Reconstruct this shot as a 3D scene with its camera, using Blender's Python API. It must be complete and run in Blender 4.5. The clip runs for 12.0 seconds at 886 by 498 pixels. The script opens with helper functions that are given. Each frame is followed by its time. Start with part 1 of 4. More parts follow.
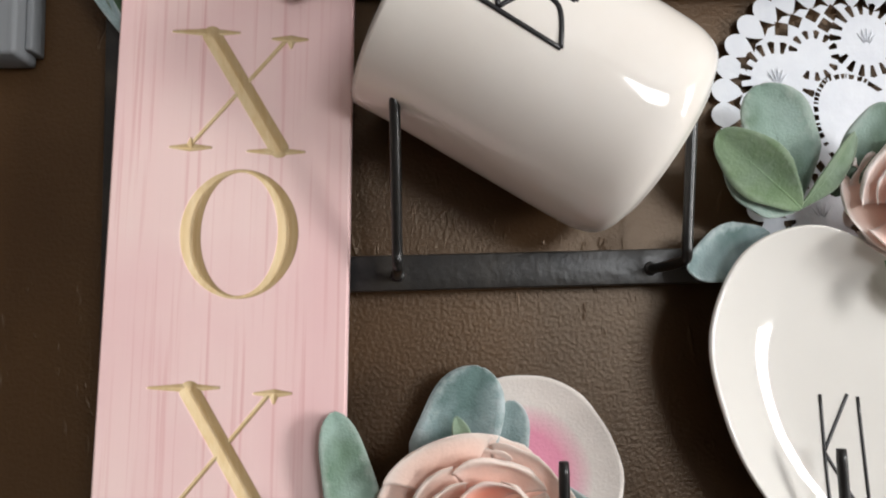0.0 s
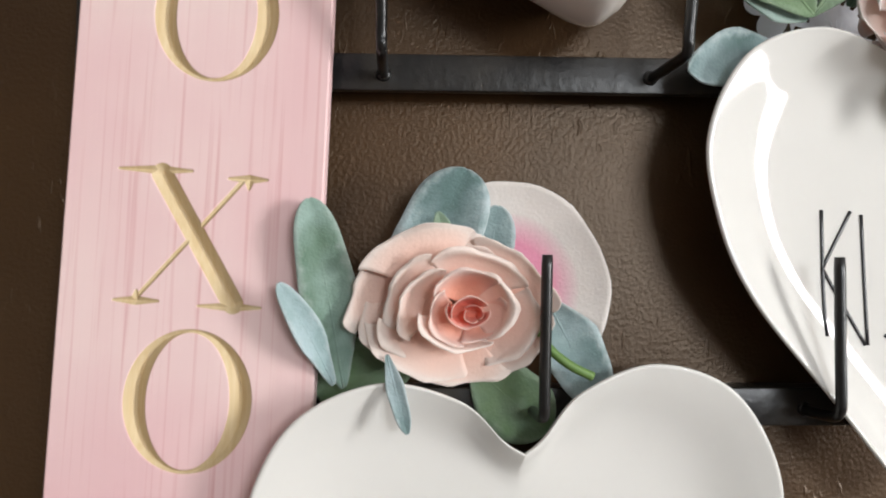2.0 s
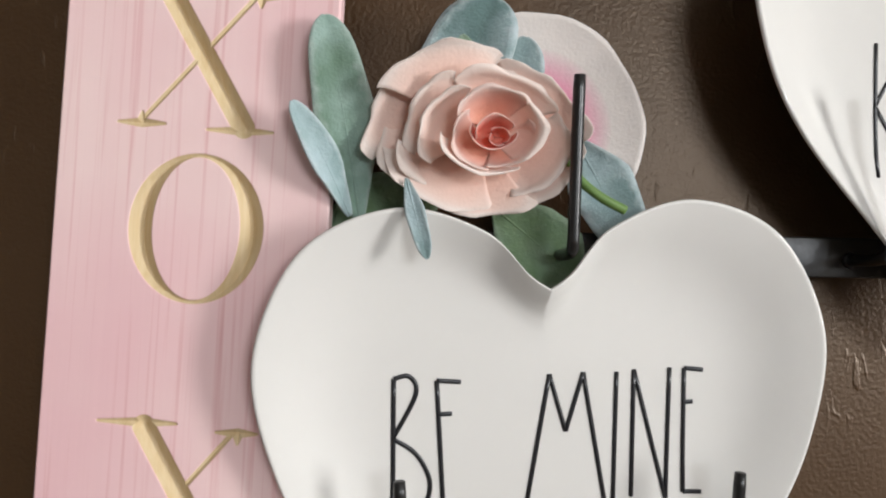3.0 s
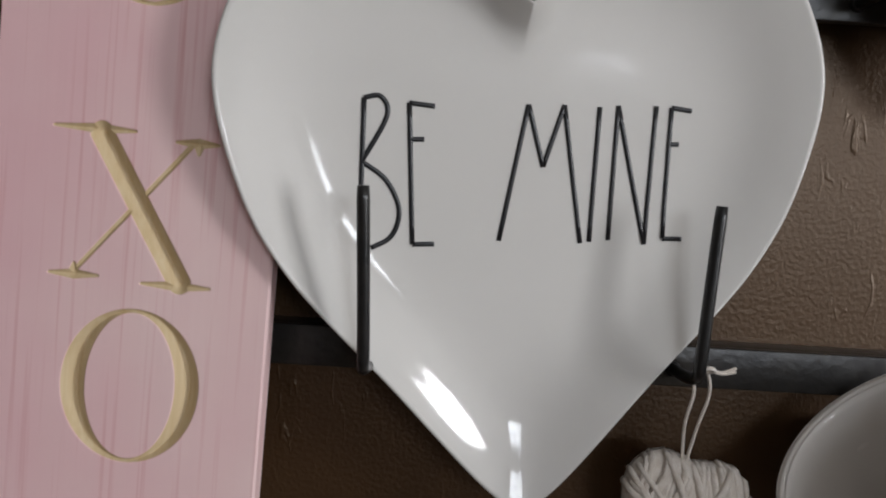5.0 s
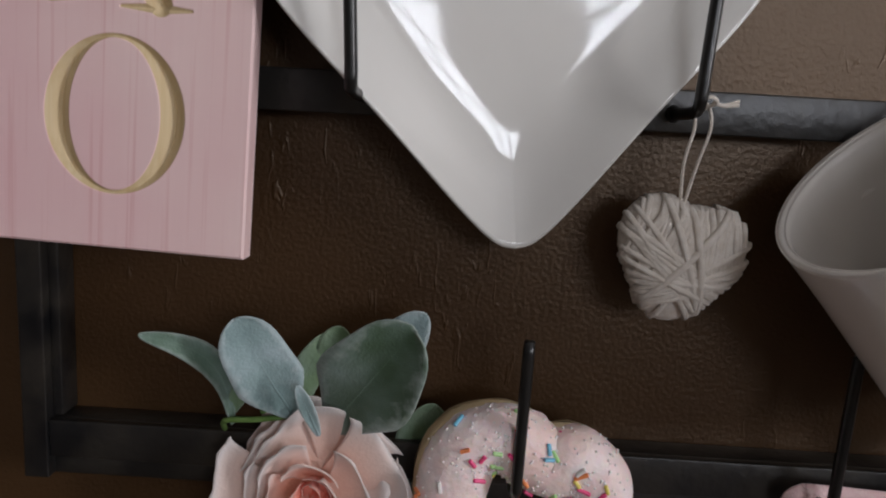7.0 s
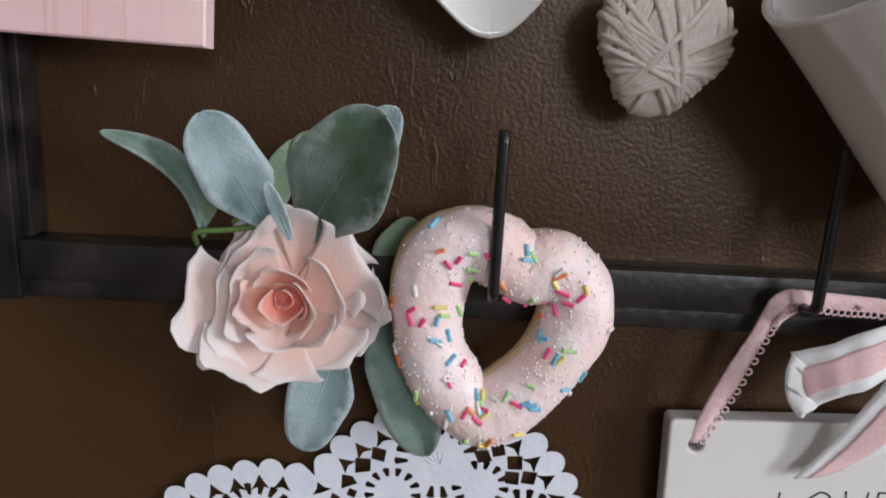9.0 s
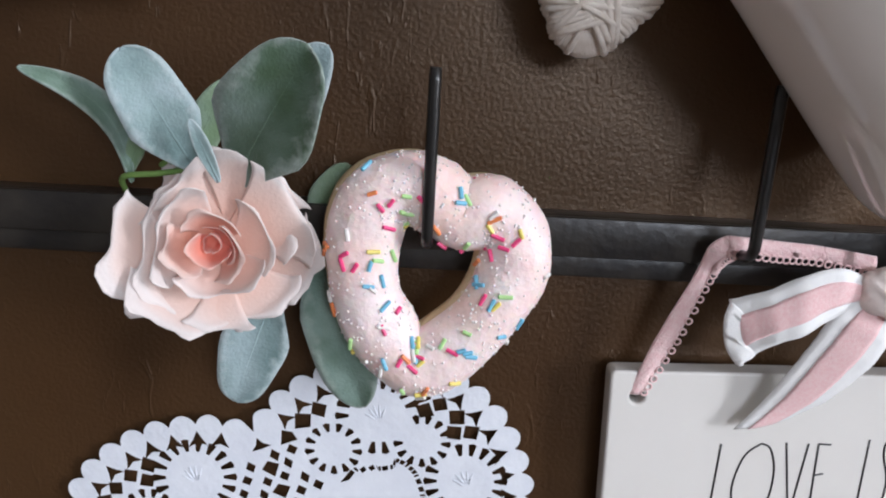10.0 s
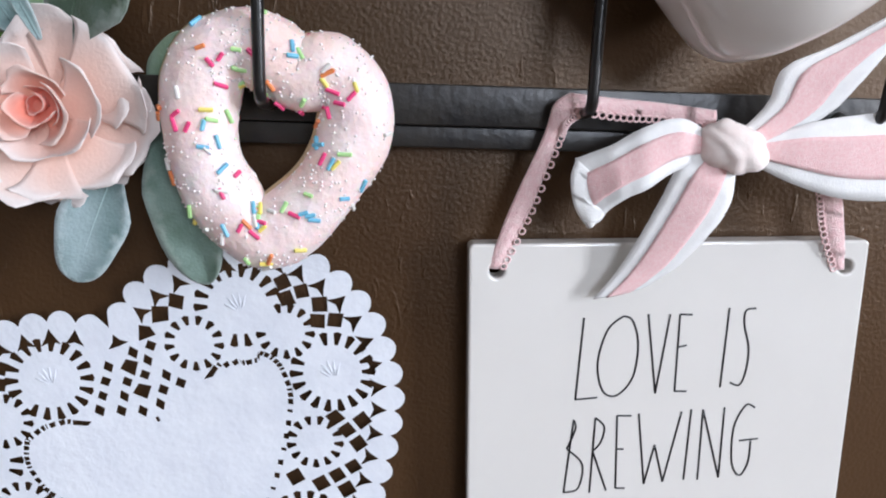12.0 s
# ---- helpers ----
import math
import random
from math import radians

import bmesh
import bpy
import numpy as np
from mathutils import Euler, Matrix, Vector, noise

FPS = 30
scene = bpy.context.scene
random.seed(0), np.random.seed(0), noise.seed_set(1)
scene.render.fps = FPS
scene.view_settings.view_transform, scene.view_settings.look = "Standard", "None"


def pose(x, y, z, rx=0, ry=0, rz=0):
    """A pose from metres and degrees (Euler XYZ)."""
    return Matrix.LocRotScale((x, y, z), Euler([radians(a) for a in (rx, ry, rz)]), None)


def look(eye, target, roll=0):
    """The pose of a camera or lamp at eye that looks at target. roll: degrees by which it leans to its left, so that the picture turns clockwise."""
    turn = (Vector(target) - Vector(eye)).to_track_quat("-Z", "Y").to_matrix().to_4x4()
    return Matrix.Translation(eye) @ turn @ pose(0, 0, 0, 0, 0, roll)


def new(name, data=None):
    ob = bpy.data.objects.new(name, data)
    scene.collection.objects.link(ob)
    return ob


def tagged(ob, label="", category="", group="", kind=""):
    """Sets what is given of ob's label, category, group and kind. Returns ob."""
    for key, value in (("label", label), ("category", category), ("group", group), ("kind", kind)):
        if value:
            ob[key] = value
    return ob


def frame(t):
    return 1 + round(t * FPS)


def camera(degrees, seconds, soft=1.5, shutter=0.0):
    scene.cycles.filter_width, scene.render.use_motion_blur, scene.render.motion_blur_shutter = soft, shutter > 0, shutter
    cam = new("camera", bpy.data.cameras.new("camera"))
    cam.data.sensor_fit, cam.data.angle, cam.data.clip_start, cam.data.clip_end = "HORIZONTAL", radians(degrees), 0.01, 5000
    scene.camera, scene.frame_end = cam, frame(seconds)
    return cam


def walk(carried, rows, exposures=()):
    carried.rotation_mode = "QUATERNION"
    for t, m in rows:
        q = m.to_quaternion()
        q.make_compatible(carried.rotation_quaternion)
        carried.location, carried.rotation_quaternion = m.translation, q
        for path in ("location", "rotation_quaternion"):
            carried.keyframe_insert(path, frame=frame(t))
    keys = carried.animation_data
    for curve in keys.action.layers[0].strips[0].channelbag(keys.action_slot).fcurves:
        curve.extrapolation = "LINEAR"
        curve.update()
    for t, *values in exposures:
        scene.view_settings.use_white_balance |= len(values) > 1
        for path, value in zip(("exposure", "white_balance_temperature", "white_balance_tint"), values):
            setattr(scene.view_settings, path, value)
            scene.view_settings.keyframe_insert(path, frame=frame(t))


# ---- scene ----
cam = camera(62.0, 12.0, soft=2.0)
PATH = [
    (0, (0.037, 0.075, 1.528), (0.146, 2.061, 1.744), -1.7),
    (0.5, (0.041, 0.077, 1.513), (0.149, 2.064, 1.716), -1.4),
    (1, (0.038, 0.081, 1.5), (0.147, 2.07, 1.68), -1.1),
    (1.5, (0.042, 0.084, 1.484), (0.133, 2.077, 1.621), -0.6),
    (2, (0.048, 0.092, 1.466), (0.121, 2.088, 1.569), 0.3),
    (2.5, (0.045, 0.103, 1.44), (0.109, 2.101, 1.503), 0.8),
    (3, (0.047, 0.11, 1.415), (0.076, 2.11, 1.447), 1.1),
    (3.2, (0.047, 0.114, 1.406), (0.072, 2.113, 1.431), 1.3),
    (4.8, (0.065, 0.121, 1.352), (0.051, 2.115, 1.204), 2.9),
    (5, (0.063, 0.12, 1.344), (0.066, 2.115, 1.191), 3.3),
    (5.5, (0.065, 0.117, 1.326), (0.07, 2.108, 1.135), 4.2),
    (6, (0.07, 0.116, 1.312), (0.086, 2.102, 1.074), 3.7),
    (6.5, (0.074, 0.115, 1.288), (0.07, 2.102, 1.065), 3.9),
    (7, (0.074, 0.119, 1.279), (0.051, 2.088, 0.93), 3.3),
    (7.2, (0.076, 0.119, 1.274), (0.056, 2.085, 0.903), 3.1),
    (7.5, (0.077, 0.123, 1.264), (0.058, 2.082, 0.862), 3.1),
    (7.7, (0.075, 0.123, 1.256), (0.077, 2.082, 0.852), 3.3),
    (9.3, (0.09, 0.116, 1.221), (0.062, 2.06, 0.752), 2.6),
    (9.5, (0.092, 0.116, 1.219), (0.078, 2.062, 0.757), 2.7),
    (10, (0.104, 0.118, 1.208), (0.131, 2.059, 0.724), 3.1),
    (10.5, (0.116, 0.119, 1.196), (0.185, 2.061, 0.723), 2.7),
    (11, (0.129, 0.118, 1.181), (0.228, 2.058, 0.706), 2.6),
    (11.5, (0.138, 0.115, 1.171), (0.262, 2.058, 0.716), 2.3),
    (12, (0.148, 0.108, 1.156), (0.273, 2.056, 0.72), 1.9),
]
walk(cam, [(t, look(eye, target, roll)) for t, eye, target, roll in PATH],
     [(0, 0.86, 6400, 9), (2.5, 0.97, 6250, 8), (3.2, 0.80, 6250, 9), (4.8, 0.14, 6100, 10), (5.5, 0.04, 6100, 10), (6.5, -0.06, 6150, 12), (7.7, 0.08, 6150, 13), (9.3, 0.72, 5950, 12), (12, 1.05, 5750, 11)])

# ---- light ----
WALL = 0.400        # y of the panelled wall's face
world = bpy.data.worlds.new("sky")
scene.world = world
world.use_nodes = True
sky = world.node_tree.nodes.new("ShaderNodeTexSky")
sky.sky_type, sky.sun_disc = "NISHITA", False
sky.sun_elevation, sky.sun_rotation = radians(38), radians(120)
world.node_tree.links.new(sky.outputs[0], world.node_tree.nodes["Background"].inputs[0])
world.node_tree.nodes["Background"].inputs[1].default_value = 0.10


def window_light(name, place, target, sx, sy, watts, colour):
    data = bpy.data.lights.new(name, "AREA")
    data.shape, data.size, data.size_y, data.energy, data.color = "RECTANGLE", sx, sy, watts, colour
    ob = new(name, data)
    ob.matrix_world = look(place, target)
    return ob


window_light("daylight_east", (2.36, -0.95, 1.60), (0.0, -0.95, 1.60), 0.48, 0.98, 35, (1.0, 0.975, 0.96))
window_light("daylight_south", (1.40, -2.96, 1.88), (1.40, 0.0, 1.88), 1.08, 0.62, 27, (0.97, 0.98, 1.0))


# ---- materials ----
def nodes_of(m):
    return m.node_tree.nodes, m.node_tree.links


def mat(name, base, second=None, rough=0.5, scale=40.0, stretch=(1, 1, 1), detail=5.0, bump=0.0, bump_scale=400.0, metal=0.0,
        coat=0.0, low=0.35, high=0.65, vary=0.0, sheen=0.0, subsurface=0.0, spec=0.5, third=None, third_scale=6.0, bump_dist=0.001):
    """A surface with two-colour grain, optional large stains and fine relief."""
    m = bpy.data.materials.new(name)
    m.use_nodes = True
    n, l = nodes_of(m)
    b = n["Principled BSDF"]
    b.inputs["Roughness"].default_value, b.inputs["Metallic"].default_value = rough, metal
    b.inputs["Coat Weight"].default_value, b.inputs["Sheen Weight"].default_value = coat, sheen
    b.inputs["Coat Roughness"].default_value = 0.05
    b.inputs["Specular IOR Level"].default_value = spec
    b.inputs["Subsurface Weight"].default_value = subsurface
    b.inputs["Subsurface Scale"].default_value = 0.003
    co = n.new("ShaderNodeTexCoord")
    mp = n.new("ShaderNodeMapping")
    mp.inputs["Scale"].default_value = stretch
    l.new(co.outputs["Object"], mp.inputs["Vector"])
    tx = n.new("ShaderNodeTexNoise")
    tx.inputs["Scale"].default_value, tx.inputs["Detail"].default_value = scale, detail
    l.new(mp.outputs[0], tx.inputs["Vector"])
    ramp = n.new("ShaderNodeMapRange")
    ramp.inputs["From Min"].default_value, ramp.inputs["From Max"].default_value = low, high
    l.new(tx.outputs["Fac"], ramp.inputs["Value"])
    mix = n.new("ShaderNodeMix")
    mix.data_type = "RGBA"
    mix.inputs[6].default_value, mix.inputs[7].default_value = (*base, 1), (*(second or [c * 0.8 for c in base]), 1)
    l.new(ramp.outputs[0], mix.inputs[0])
    colour = mix.outputs[2]
    if third:
        t2 = n.new("ShaderNodeTexNoise")
        t2.inputs["Scale"].default_value, t2.inputs["Detail"].default_value = third_scale, 3
        l.new(co.outputs["Object"], t2.inputs["Vector"])
        r2 = n.new("ShaderNodeMapRange")
        r2.inputs["From Min"].default_value, r2.inputs["From Max"].default_value = 0.42, 0.68
        l.new(t2.outputs["Fac"], r2.inputs["Value"])
        m2 = n.new("ShaderNodeMix")
        m2.data_type = "RGBA"
        l.new(r2.outputs[0], m2.inputs[0])
        l.new(colour, m2.inputs[6])
        m2.inputs[7].default_value = (*third, 1)
        colour = m2.outputs[2]
    if vary:
        info = n.new("ShaderNodeObjectInfo")
        hs = n.new("ShaderNodeHueSaturation")
        vr = n.new("ShaderNodeMapRange")
        vr.inputs["To Min"].default_value, vr.inputs["To Max"].default_value = 1 - vary, 1 + vary
        l.new(info.outputs["Random"], vr.inputs["Value"])
        l.new(vr.outputs[0], hs.inputs["Value"])
        l.new(colour, hs.inputs["Color"])
        colour = hs.outputs[0]
    l.new(colour, b.inputs["Base Color"])
    if bump:
        bt = n.new("ShaderNodeTexNoise")
        bt.inputs["Scale"].default_value, bt.inputs["Detail"].default_value = bump_scale, 4
        l.new(mp.outputs[0], bt.inputs["Vector"])
        bp = n.new("ShaderNodeBump")
        bp.inputs["Strength"].default_value, bp.inputs["Distance"].default_value = bump, bump_dist
        l.new(bt.outputs["Fac"], bp.inputs["Height"])
        l.new(bp.outputs[0], b.inputs["Normal"])
    return m


def wall_material():
    """Dark brown paint, orange-peel relief and raised brush ridges."""
    m = mat("dark_brown_paint", (0.062, 0.031, 0.012), (0.042, 0.020, 0.008), 0.35, 9.0, third=(0.071, 0.038, 0.017), third_scale=5.0, spec=0.6)
    n, l = nodes_of(m)
    b = n["Principled BSDF"]
    b.inputs["Specular Tint"].default_value = (1.0, 0.80, 0.62, 1)
    co = n.new("ShaderNodeTexCoord")
    fine = n.new("ShaderNodeTexNoise")
    fine.inputs["Scale"].default_value, fine.inputs["Detail"].default_value = 560, 4
    l.new(co.outputs["Object"], fine.inputs["Vector"])
    where = n.new("ShaderNodeTexNoise")
    where.inputs["Scale"].default_value, where.inputs["Detail"].default_value = 14, 2
    l.new(co.outputs["Object"], where.inputs["Vector"])
    mp = n.new("ShaderNodeMapping")
    mp.inputs["Rotation"].default_value, mp.inputs["Scale"].default_value = (0, radians(-28), 0), (150, 60, 45)
    l.new(co.outputs["Object"], mp.inputs["Vector"])
    ridge = n.new("ShaderNodeTexNoise")
    ridge.inputs["Scale"].default_value, ridge.inputs["Detail"].default_value = 1.6, 2
    ridge.inputs["Distortion"].default_value = 0.8
    l.new(mp.outputs[0], ridge.inputs["Vector"])
    cut = n.new("ShaderNodeMapRange")
    cut.inputs["From Min"].default_value, cut.inputs["From Max"].default_value = 0.63, 0.78
    l.new(ridge.outputs["Fac"], cut.inputs["Value"])
    patch = n.new("ShaderNodeMapRange")
    patch.inputs["From Min"].default_value, patch.inputs["From Max"].default_value = 0.47, 0.60
    l.new(where.outputs["Fac"], patch.inputs["Value"])
    mul = n.new("ShaderNodeMath")
    mul.operation = "MULTIPLY"
    l.new(cut.outputs[0], mul.inputs[0])
    l.new(patch.outputs[0], mul.inputs[1])
    b1 = n.new("ShaderNodeBump")
    b1.inputs["Strength"].default_value, b1.inputs["Distance"].default_value = 0.6, 0.0005
    l.new(fine.outputs["Fac"], b1.inputs["Height"])
    b2 = n.new("ShaderNodeBump")
    b2.inputs["Strength"].default_value, b2.inputs["Distance"].default_value = 0.6, 0.0006
    l.new(mul.outputs[0], b2.inputs["Height"])
    l.new(b1.outputs[0], b2.inputs["Normal"])
    l.new(b2.outputs[0], b.inputs["Normal"])
    return m


def board_material(carved):
    """Pink-washed wood with vertical grain; bare golden wood where it is carved below the face."""
    m = mat("pink_washed_wood", (0.90, 0.68, 0.65), (0.87, 0.62, 0.60), 0.72, 42, (1.0, 1.0, 0.03), 6, 0.25, 160, third=(0.83, 0.53, 0.54),
            third_scale=9, bump_dist=0.0006)
    n, l = nodes_of(m)
    b = n["Principled BSDF"]
    co = n.new("ShaderNodeTexCoord")
    # thin darker streaks along the grain
    mp = n.new("ShaderNodeMapping")
    mp.inputs["Scale"].default_value = (1, 1, 0.018)
    l.new(co.outputs["Object"], mp.inputs["Vector"])
    st = n.new("ShaderNodeTexNoise")
    st.inputs["Scale"].default_value, st.inputs["Detail"].default_value = 430, 5
    l.new(mp.outputs[0], st.inputs["Vector"])
    sr = n.new("ShaderNodeMapRange")
    sr.inputs["From Min"].default_value, sr.inputs["From Max"].default_value = 0.55, 0.75
    sr.inputs["To Max"].default_value = 0.6
    l.new(st.outputs["Fac"], sr.inputs["Value"])
    old = b.inputs["Base Color"].links[0].from_socket
    mx = n.new("ShaderNodeMix")
    mx.data_type = "RGBA"
    l.new(sr.outputs[0], mx.inputs[0])
    l.new(old, mx.inputs[6])
    mx.inputs[7].default_value = (0.66, 0.29, 0.29, 1)
    if not carved:
        l.new(mx.outputs[2], b.inputs["Base Color"])
        return m
    # carved grooves
    sep = n.new("ShaderNodeSeparateXYZ")
    l.new(co.outputs["Object"], sep.inputs[0])
    dr = n.new("ShaderNodeMapRange")
    dr.inputs["From Min"].default_value, dr.inputs["From Max"].default_value = 0.00012, 0.0003
    l.new(sep.outputs["Y"], dr.inputs["Value"])
    gold = n.new("ShaderNodeMix")
    gold.data_type = "RGBA"
    gold.inputs[6].default_value, gold.inputs[7].default_value = (0.76, 0.63, 0.42, 1), (0.55, 0.38, 0.17, 1)
    l.new(st.outputs["Fac"], gold.inputs[0])
    side = n.new("ShaderNodeMath")
    side.operation = "LESS_THAN"
    side.inputs[1].default_value = 0.0075
    l.new(sep.outputs["Y"], side.inputs[0])
    both = n.new("ShaderNodeMath")
    both.operation = "MULTIPLY"
    l.new(dr.outputs[0], both.inputs[0])
    l.new(side.outputs[0], both.inputs[1])
    my = n.new("ShaderNodeMix")
    my.data_type = "RGBA"
    l.new(both.outputs[0], my.inputs[0])
    l.new(mx.outputs[2], my.inputs[6])
    l.new(gold.outputs[2], my.inputs[7])
    l.new(my.outputs[2], b.inputs["Base Color"])
    return m


M_WALL = wall_material()
M_BOARD, M_CARVED = board_material(False), board_material(True)
M_PLASTER = mat("pale_plaster", (0.52, 0.49, 0.45), (0.46, 0.43, 0.40), 0.9, 5, bump=0.1, bump_scale=90)
M_CEIL = mat("white_ceiling_paint", (0.80, 0.79, 0.77), (0.75, 0.74, 0.72), 0.9, 4)
M_FLOOR = mat("oak_boards", (0.11, 0.065, 0.035), (0.08, 0.045, 0.025), 0.45, 6, (1, 12, 1))
M_TRIM = mat("white_trim_paint", (0.78, 0.77, 0.74), (0.72, 0.71, 0.68), 0.4, 8)
M_IRON = mat("black_iron", (0.007, 0.007, 0.008), (0.040, 0.034, 0.027), 0.34, 45, (1, 1, 1), 6, 0.25, 260, 0.0, third=(0.020, 0.018, 0.016), third_scale=30, spec=0.5)
M_ROD = mat("black_enamel_rod", (0.008, 0.008, 0.008), (0.014, 0.013, 0.012), 0.28, 120, bump=0.1)
M_CERAMIC = mat("glazed_white_ceramic", (0.76, 0.74, 0.70), (0.73, 0.71, 0.67), 0.07, 18, coat=0.2, bump=0.05, bump_scale=28)
M_MUG = mat("cream_glazed_stoneware", (0.88, 0.84, 0.79), (0.85, 0.80, 0.74), 0.09, 22, coat=0.15, bump=0.04, bump_scale=30)
M_INK = mat("black_letter_glaze", (0.008, 0.008, 0.010), (0.014, 0.014, 0.016), 0.3, 50)
M_PAPER = mat("white_doily_paper", (0.80, 0.83, 0.88), (0.74, 0.77, 0.83), 0.8, 60, bump=0.3, bump_scale=300)
def felted(m, pale):
    """Adds a pale felted fringe and a pale midrib zone to a leaf."""
    n, l = nodes_of(m)
    b = n["Principled BSDF"]
    old = b.inputs["Base Color"].links[0].from_socket
    at = n.new("ShaderNodeAttribute")
    at.attribute_name = "rim"
    co = n.new("ShaderNodeTexCoord")
    tx = n.new("ShaderNodeTexNoise")
    tx.inputs["Scale"].default_value, tx.inputs["Detail"].default_value = 260, 5
    l.new(co.outputs["Object"], tx.inputs["Vector"])
    add = n.new("ShaderNodeMath")
    add.operation = "ADD"
    l.new(at.outputs["Fac"], add.inputs[0])
    l.new(tx.outputs["Fac"], add.inputs[1])
    rr = n.new("ShaderNodeMapRange")
    rr.inputs["From Min"].default_value, rr.inputs["From Max"].default_value, rr.inputs["To Max"].default_value = 1.15, 1.60, 0.75
    l.new(add.outputs[0], rr.inputs["Value"])
    mx = n.new("ShaderNodeMix")
    mx.data_type = "RGBA"
    l.new(rr.outputs[0], mx.inputs[0])
    l.new(old, mx.inputs[6])
    mx.inputs[7].default_value = (*pale, 1)
    l.new(mx.outputs[2], b.inputs["Base Color"])
    return m


M_LEAF = mat("dusty_sage_leaf", (0.17, 0.26, 0.21), (0.28, 0.38, 0.34), 0.85, 55, detail=6, bump=0.4, bump_scale=900, sheen=0.35,
             third=(0.055, 0.11, 0.05), third_scale=30, vary=0.16)
M_LEAF_BLUE = mat("blue_green_leaf", (0.27, 0.37, 0.37), (0.38, 0.48, 0.50), 0.85, 70, detail=6, bump=0.4, bump_scale=900, sheen=0.35,
                  third=(0.12, 0.20, 0.19), third_scale=38, vary=0.12)
M_LEAF_GREEN = mat("mid_green_leaf", (0.13, 0.22, 0.10), (0.20, 0.30, 0.16), 0.8, 60, bump=0.4, bump_scale=700, sheen=0.2, third=(0.24, 0.33, 0.24), third_scale=45, vary=0.15)
felted(M_LEAF, (0.36, 0.42, 0.38)), felted(M_LEAF_BLUE, (0.50, 0.57, 0.58)), felted(M_LEAF_GREEN, (0.26, 0.34, 0.24))
M_STEM = mat("green_plastic_stem", (0.10, 0.20, 0.04), (0.16, 0.26, 0.07), 0.5, 80, bump=0.2)
M_YARN = mat("undyed_cotton_yarn", (0.88, 0.81, 0.73), (0.76, 0.68, 0.59), 0.95, 260, bump=0.5, bump_scale=1500, sheen=0.3)
M_CAKE = mat("baked_doughnut_base", (0.70, 0.56, 0.34), (0.62, 0.46, 0.26), 0.7, 90, bump=0.3, bump_scale=500)
M_ICING = mat("pink_icing", (0.95, 0.74, 0.71), (0.95, 0.82, 0.80), 0.42, 90, bump=0.6, bump_scale=300, subsurface=0.25, third=(0.94, 0.70, 0.64), third_scale=34)
M_LACE = mat("pink_lace", (0.93, 0.69, 0.67), (0.87, 0.57, 0.57), 0.9, 420, bump=0.7, bump_scale=1500, sheen=0.4)
M_RIBBON = mat("white_cotton_ribbon", (0.91, 0.91, 0.89), (0.87, 0.87, 0.86), 0.85, 300, bump=0.2, bump_scale=1600, sheen=0.3)
M_KNOT = mat("cream_ribbon_back", (0.94, 0.85, 0.80), (0.92, 0.79, 0.74), 0.85, 200, bump=0.2, bump_scale=1600, sheen=0.3)
M_PINKRIB = mat("pink_knit_ribbon", (0.93, 0.66, 0.65), (0.89, 0.56, 0.56), 0.9, 900, bump=0.45, bump_scale=2200, sheen=0.3)


def petal_mat(name, inner, outer, reach, start=0.05):
    """Fabric petal: deeper colour near the flower's heart, paler at the rim."""
    m = mat(name, outer, [c * 0.93 for c in outer], 0.85, 60, bump=0.3, bump_scale=800, sheen=0.25, vary=0.04)
    n, l = nodes_of(m)
    b = n["Principled BSDF"]
    old = b.inputs["Base Color"].links[0].from_socket
    at = n.new("ShaderNodeAttribute")
    at.attribute_name = "along"
    rr = n.new("ShaderNodeMapRange")
    rr.inputs["From Min"].default_value, rr.inputs["From Max"].default_value = start, reach
    l.new(at.outputs["Fac"], rr.inputs["Value"])
    mx = n.new("ShaderNodeMix")
    mx.data_type = "RGBA"
    mx.inputs[6].default_value = (*inner, 1)
    l.new(rr.outputs[0], mx.inputs[0])
    l.new(old, mx.inputs[7])
    l.new(mx.outputs[2], b.inputs["Base Color"])
    thin = n.new("ShaderNodeBsdfTranslucent")
    l.new(mx.outputs[2], thin.inputs["Color"])
    both = n.new("ShaderNodeMixShader")
    both.inputs[0].default_value = 0.28
    l.new(b.outputs[0], both.inputs[1])
    l.new(thin.outputs[0], both.inputs[2])
    l.new(both.outputs[0], n["Material Output"].inputs["Surface"])
    return m


M_PETAL = petal_mat("blush_petal", (0.97, 0.68, 0.56), (0.97, 0.90, 0.87), 0.72, 0.10)
M_PEACH = petal_mat("peach_petal", (0.96, 0.64, 0.52), (0.97, 0.86, 0.79), 0.72, 0.12)
M_INNER = petal_mat("inner_petal", (0.95, 0.50, 0.36), (0.96, 0.79, 0.72), 0.75, 0.20)
M_HEART = petal_mat("coral_petal", (0.94, 0.36, 0.26), (0.96, 0.70, 0.62), 0.95, 0.40)
M_CREAM = petal_mat("cream_petal", (0.86, 0.36, 0.50), (0.94, 0.88, 0.83), 0.62, 0.36)


# ---- building helpers ----
def W(x, z, d=0.0):
    """A point d metres in front of the wall."""
    return Vector((x, WALL - d, z))


def part(name, bm, material, parent=None, label="", smooth=True):
    me = bpy.data.meshes.new(name)
    bmesh.ops.recalc_face_normals(bm, faces=bm.faces) if len(bm.faces) < 60000 else None
    bm.to_mesh(me)
    bm.free()
    for p in me.polygons:
        p.use_smooth = smooth
    me.materials.append(material)
    ob = new(name, me)
    ob.parent = parent
    return tagged(ob, label)


def thing(name, label, category, group="", kind=""):
    return tagged(new(name), label, category, group, kind)


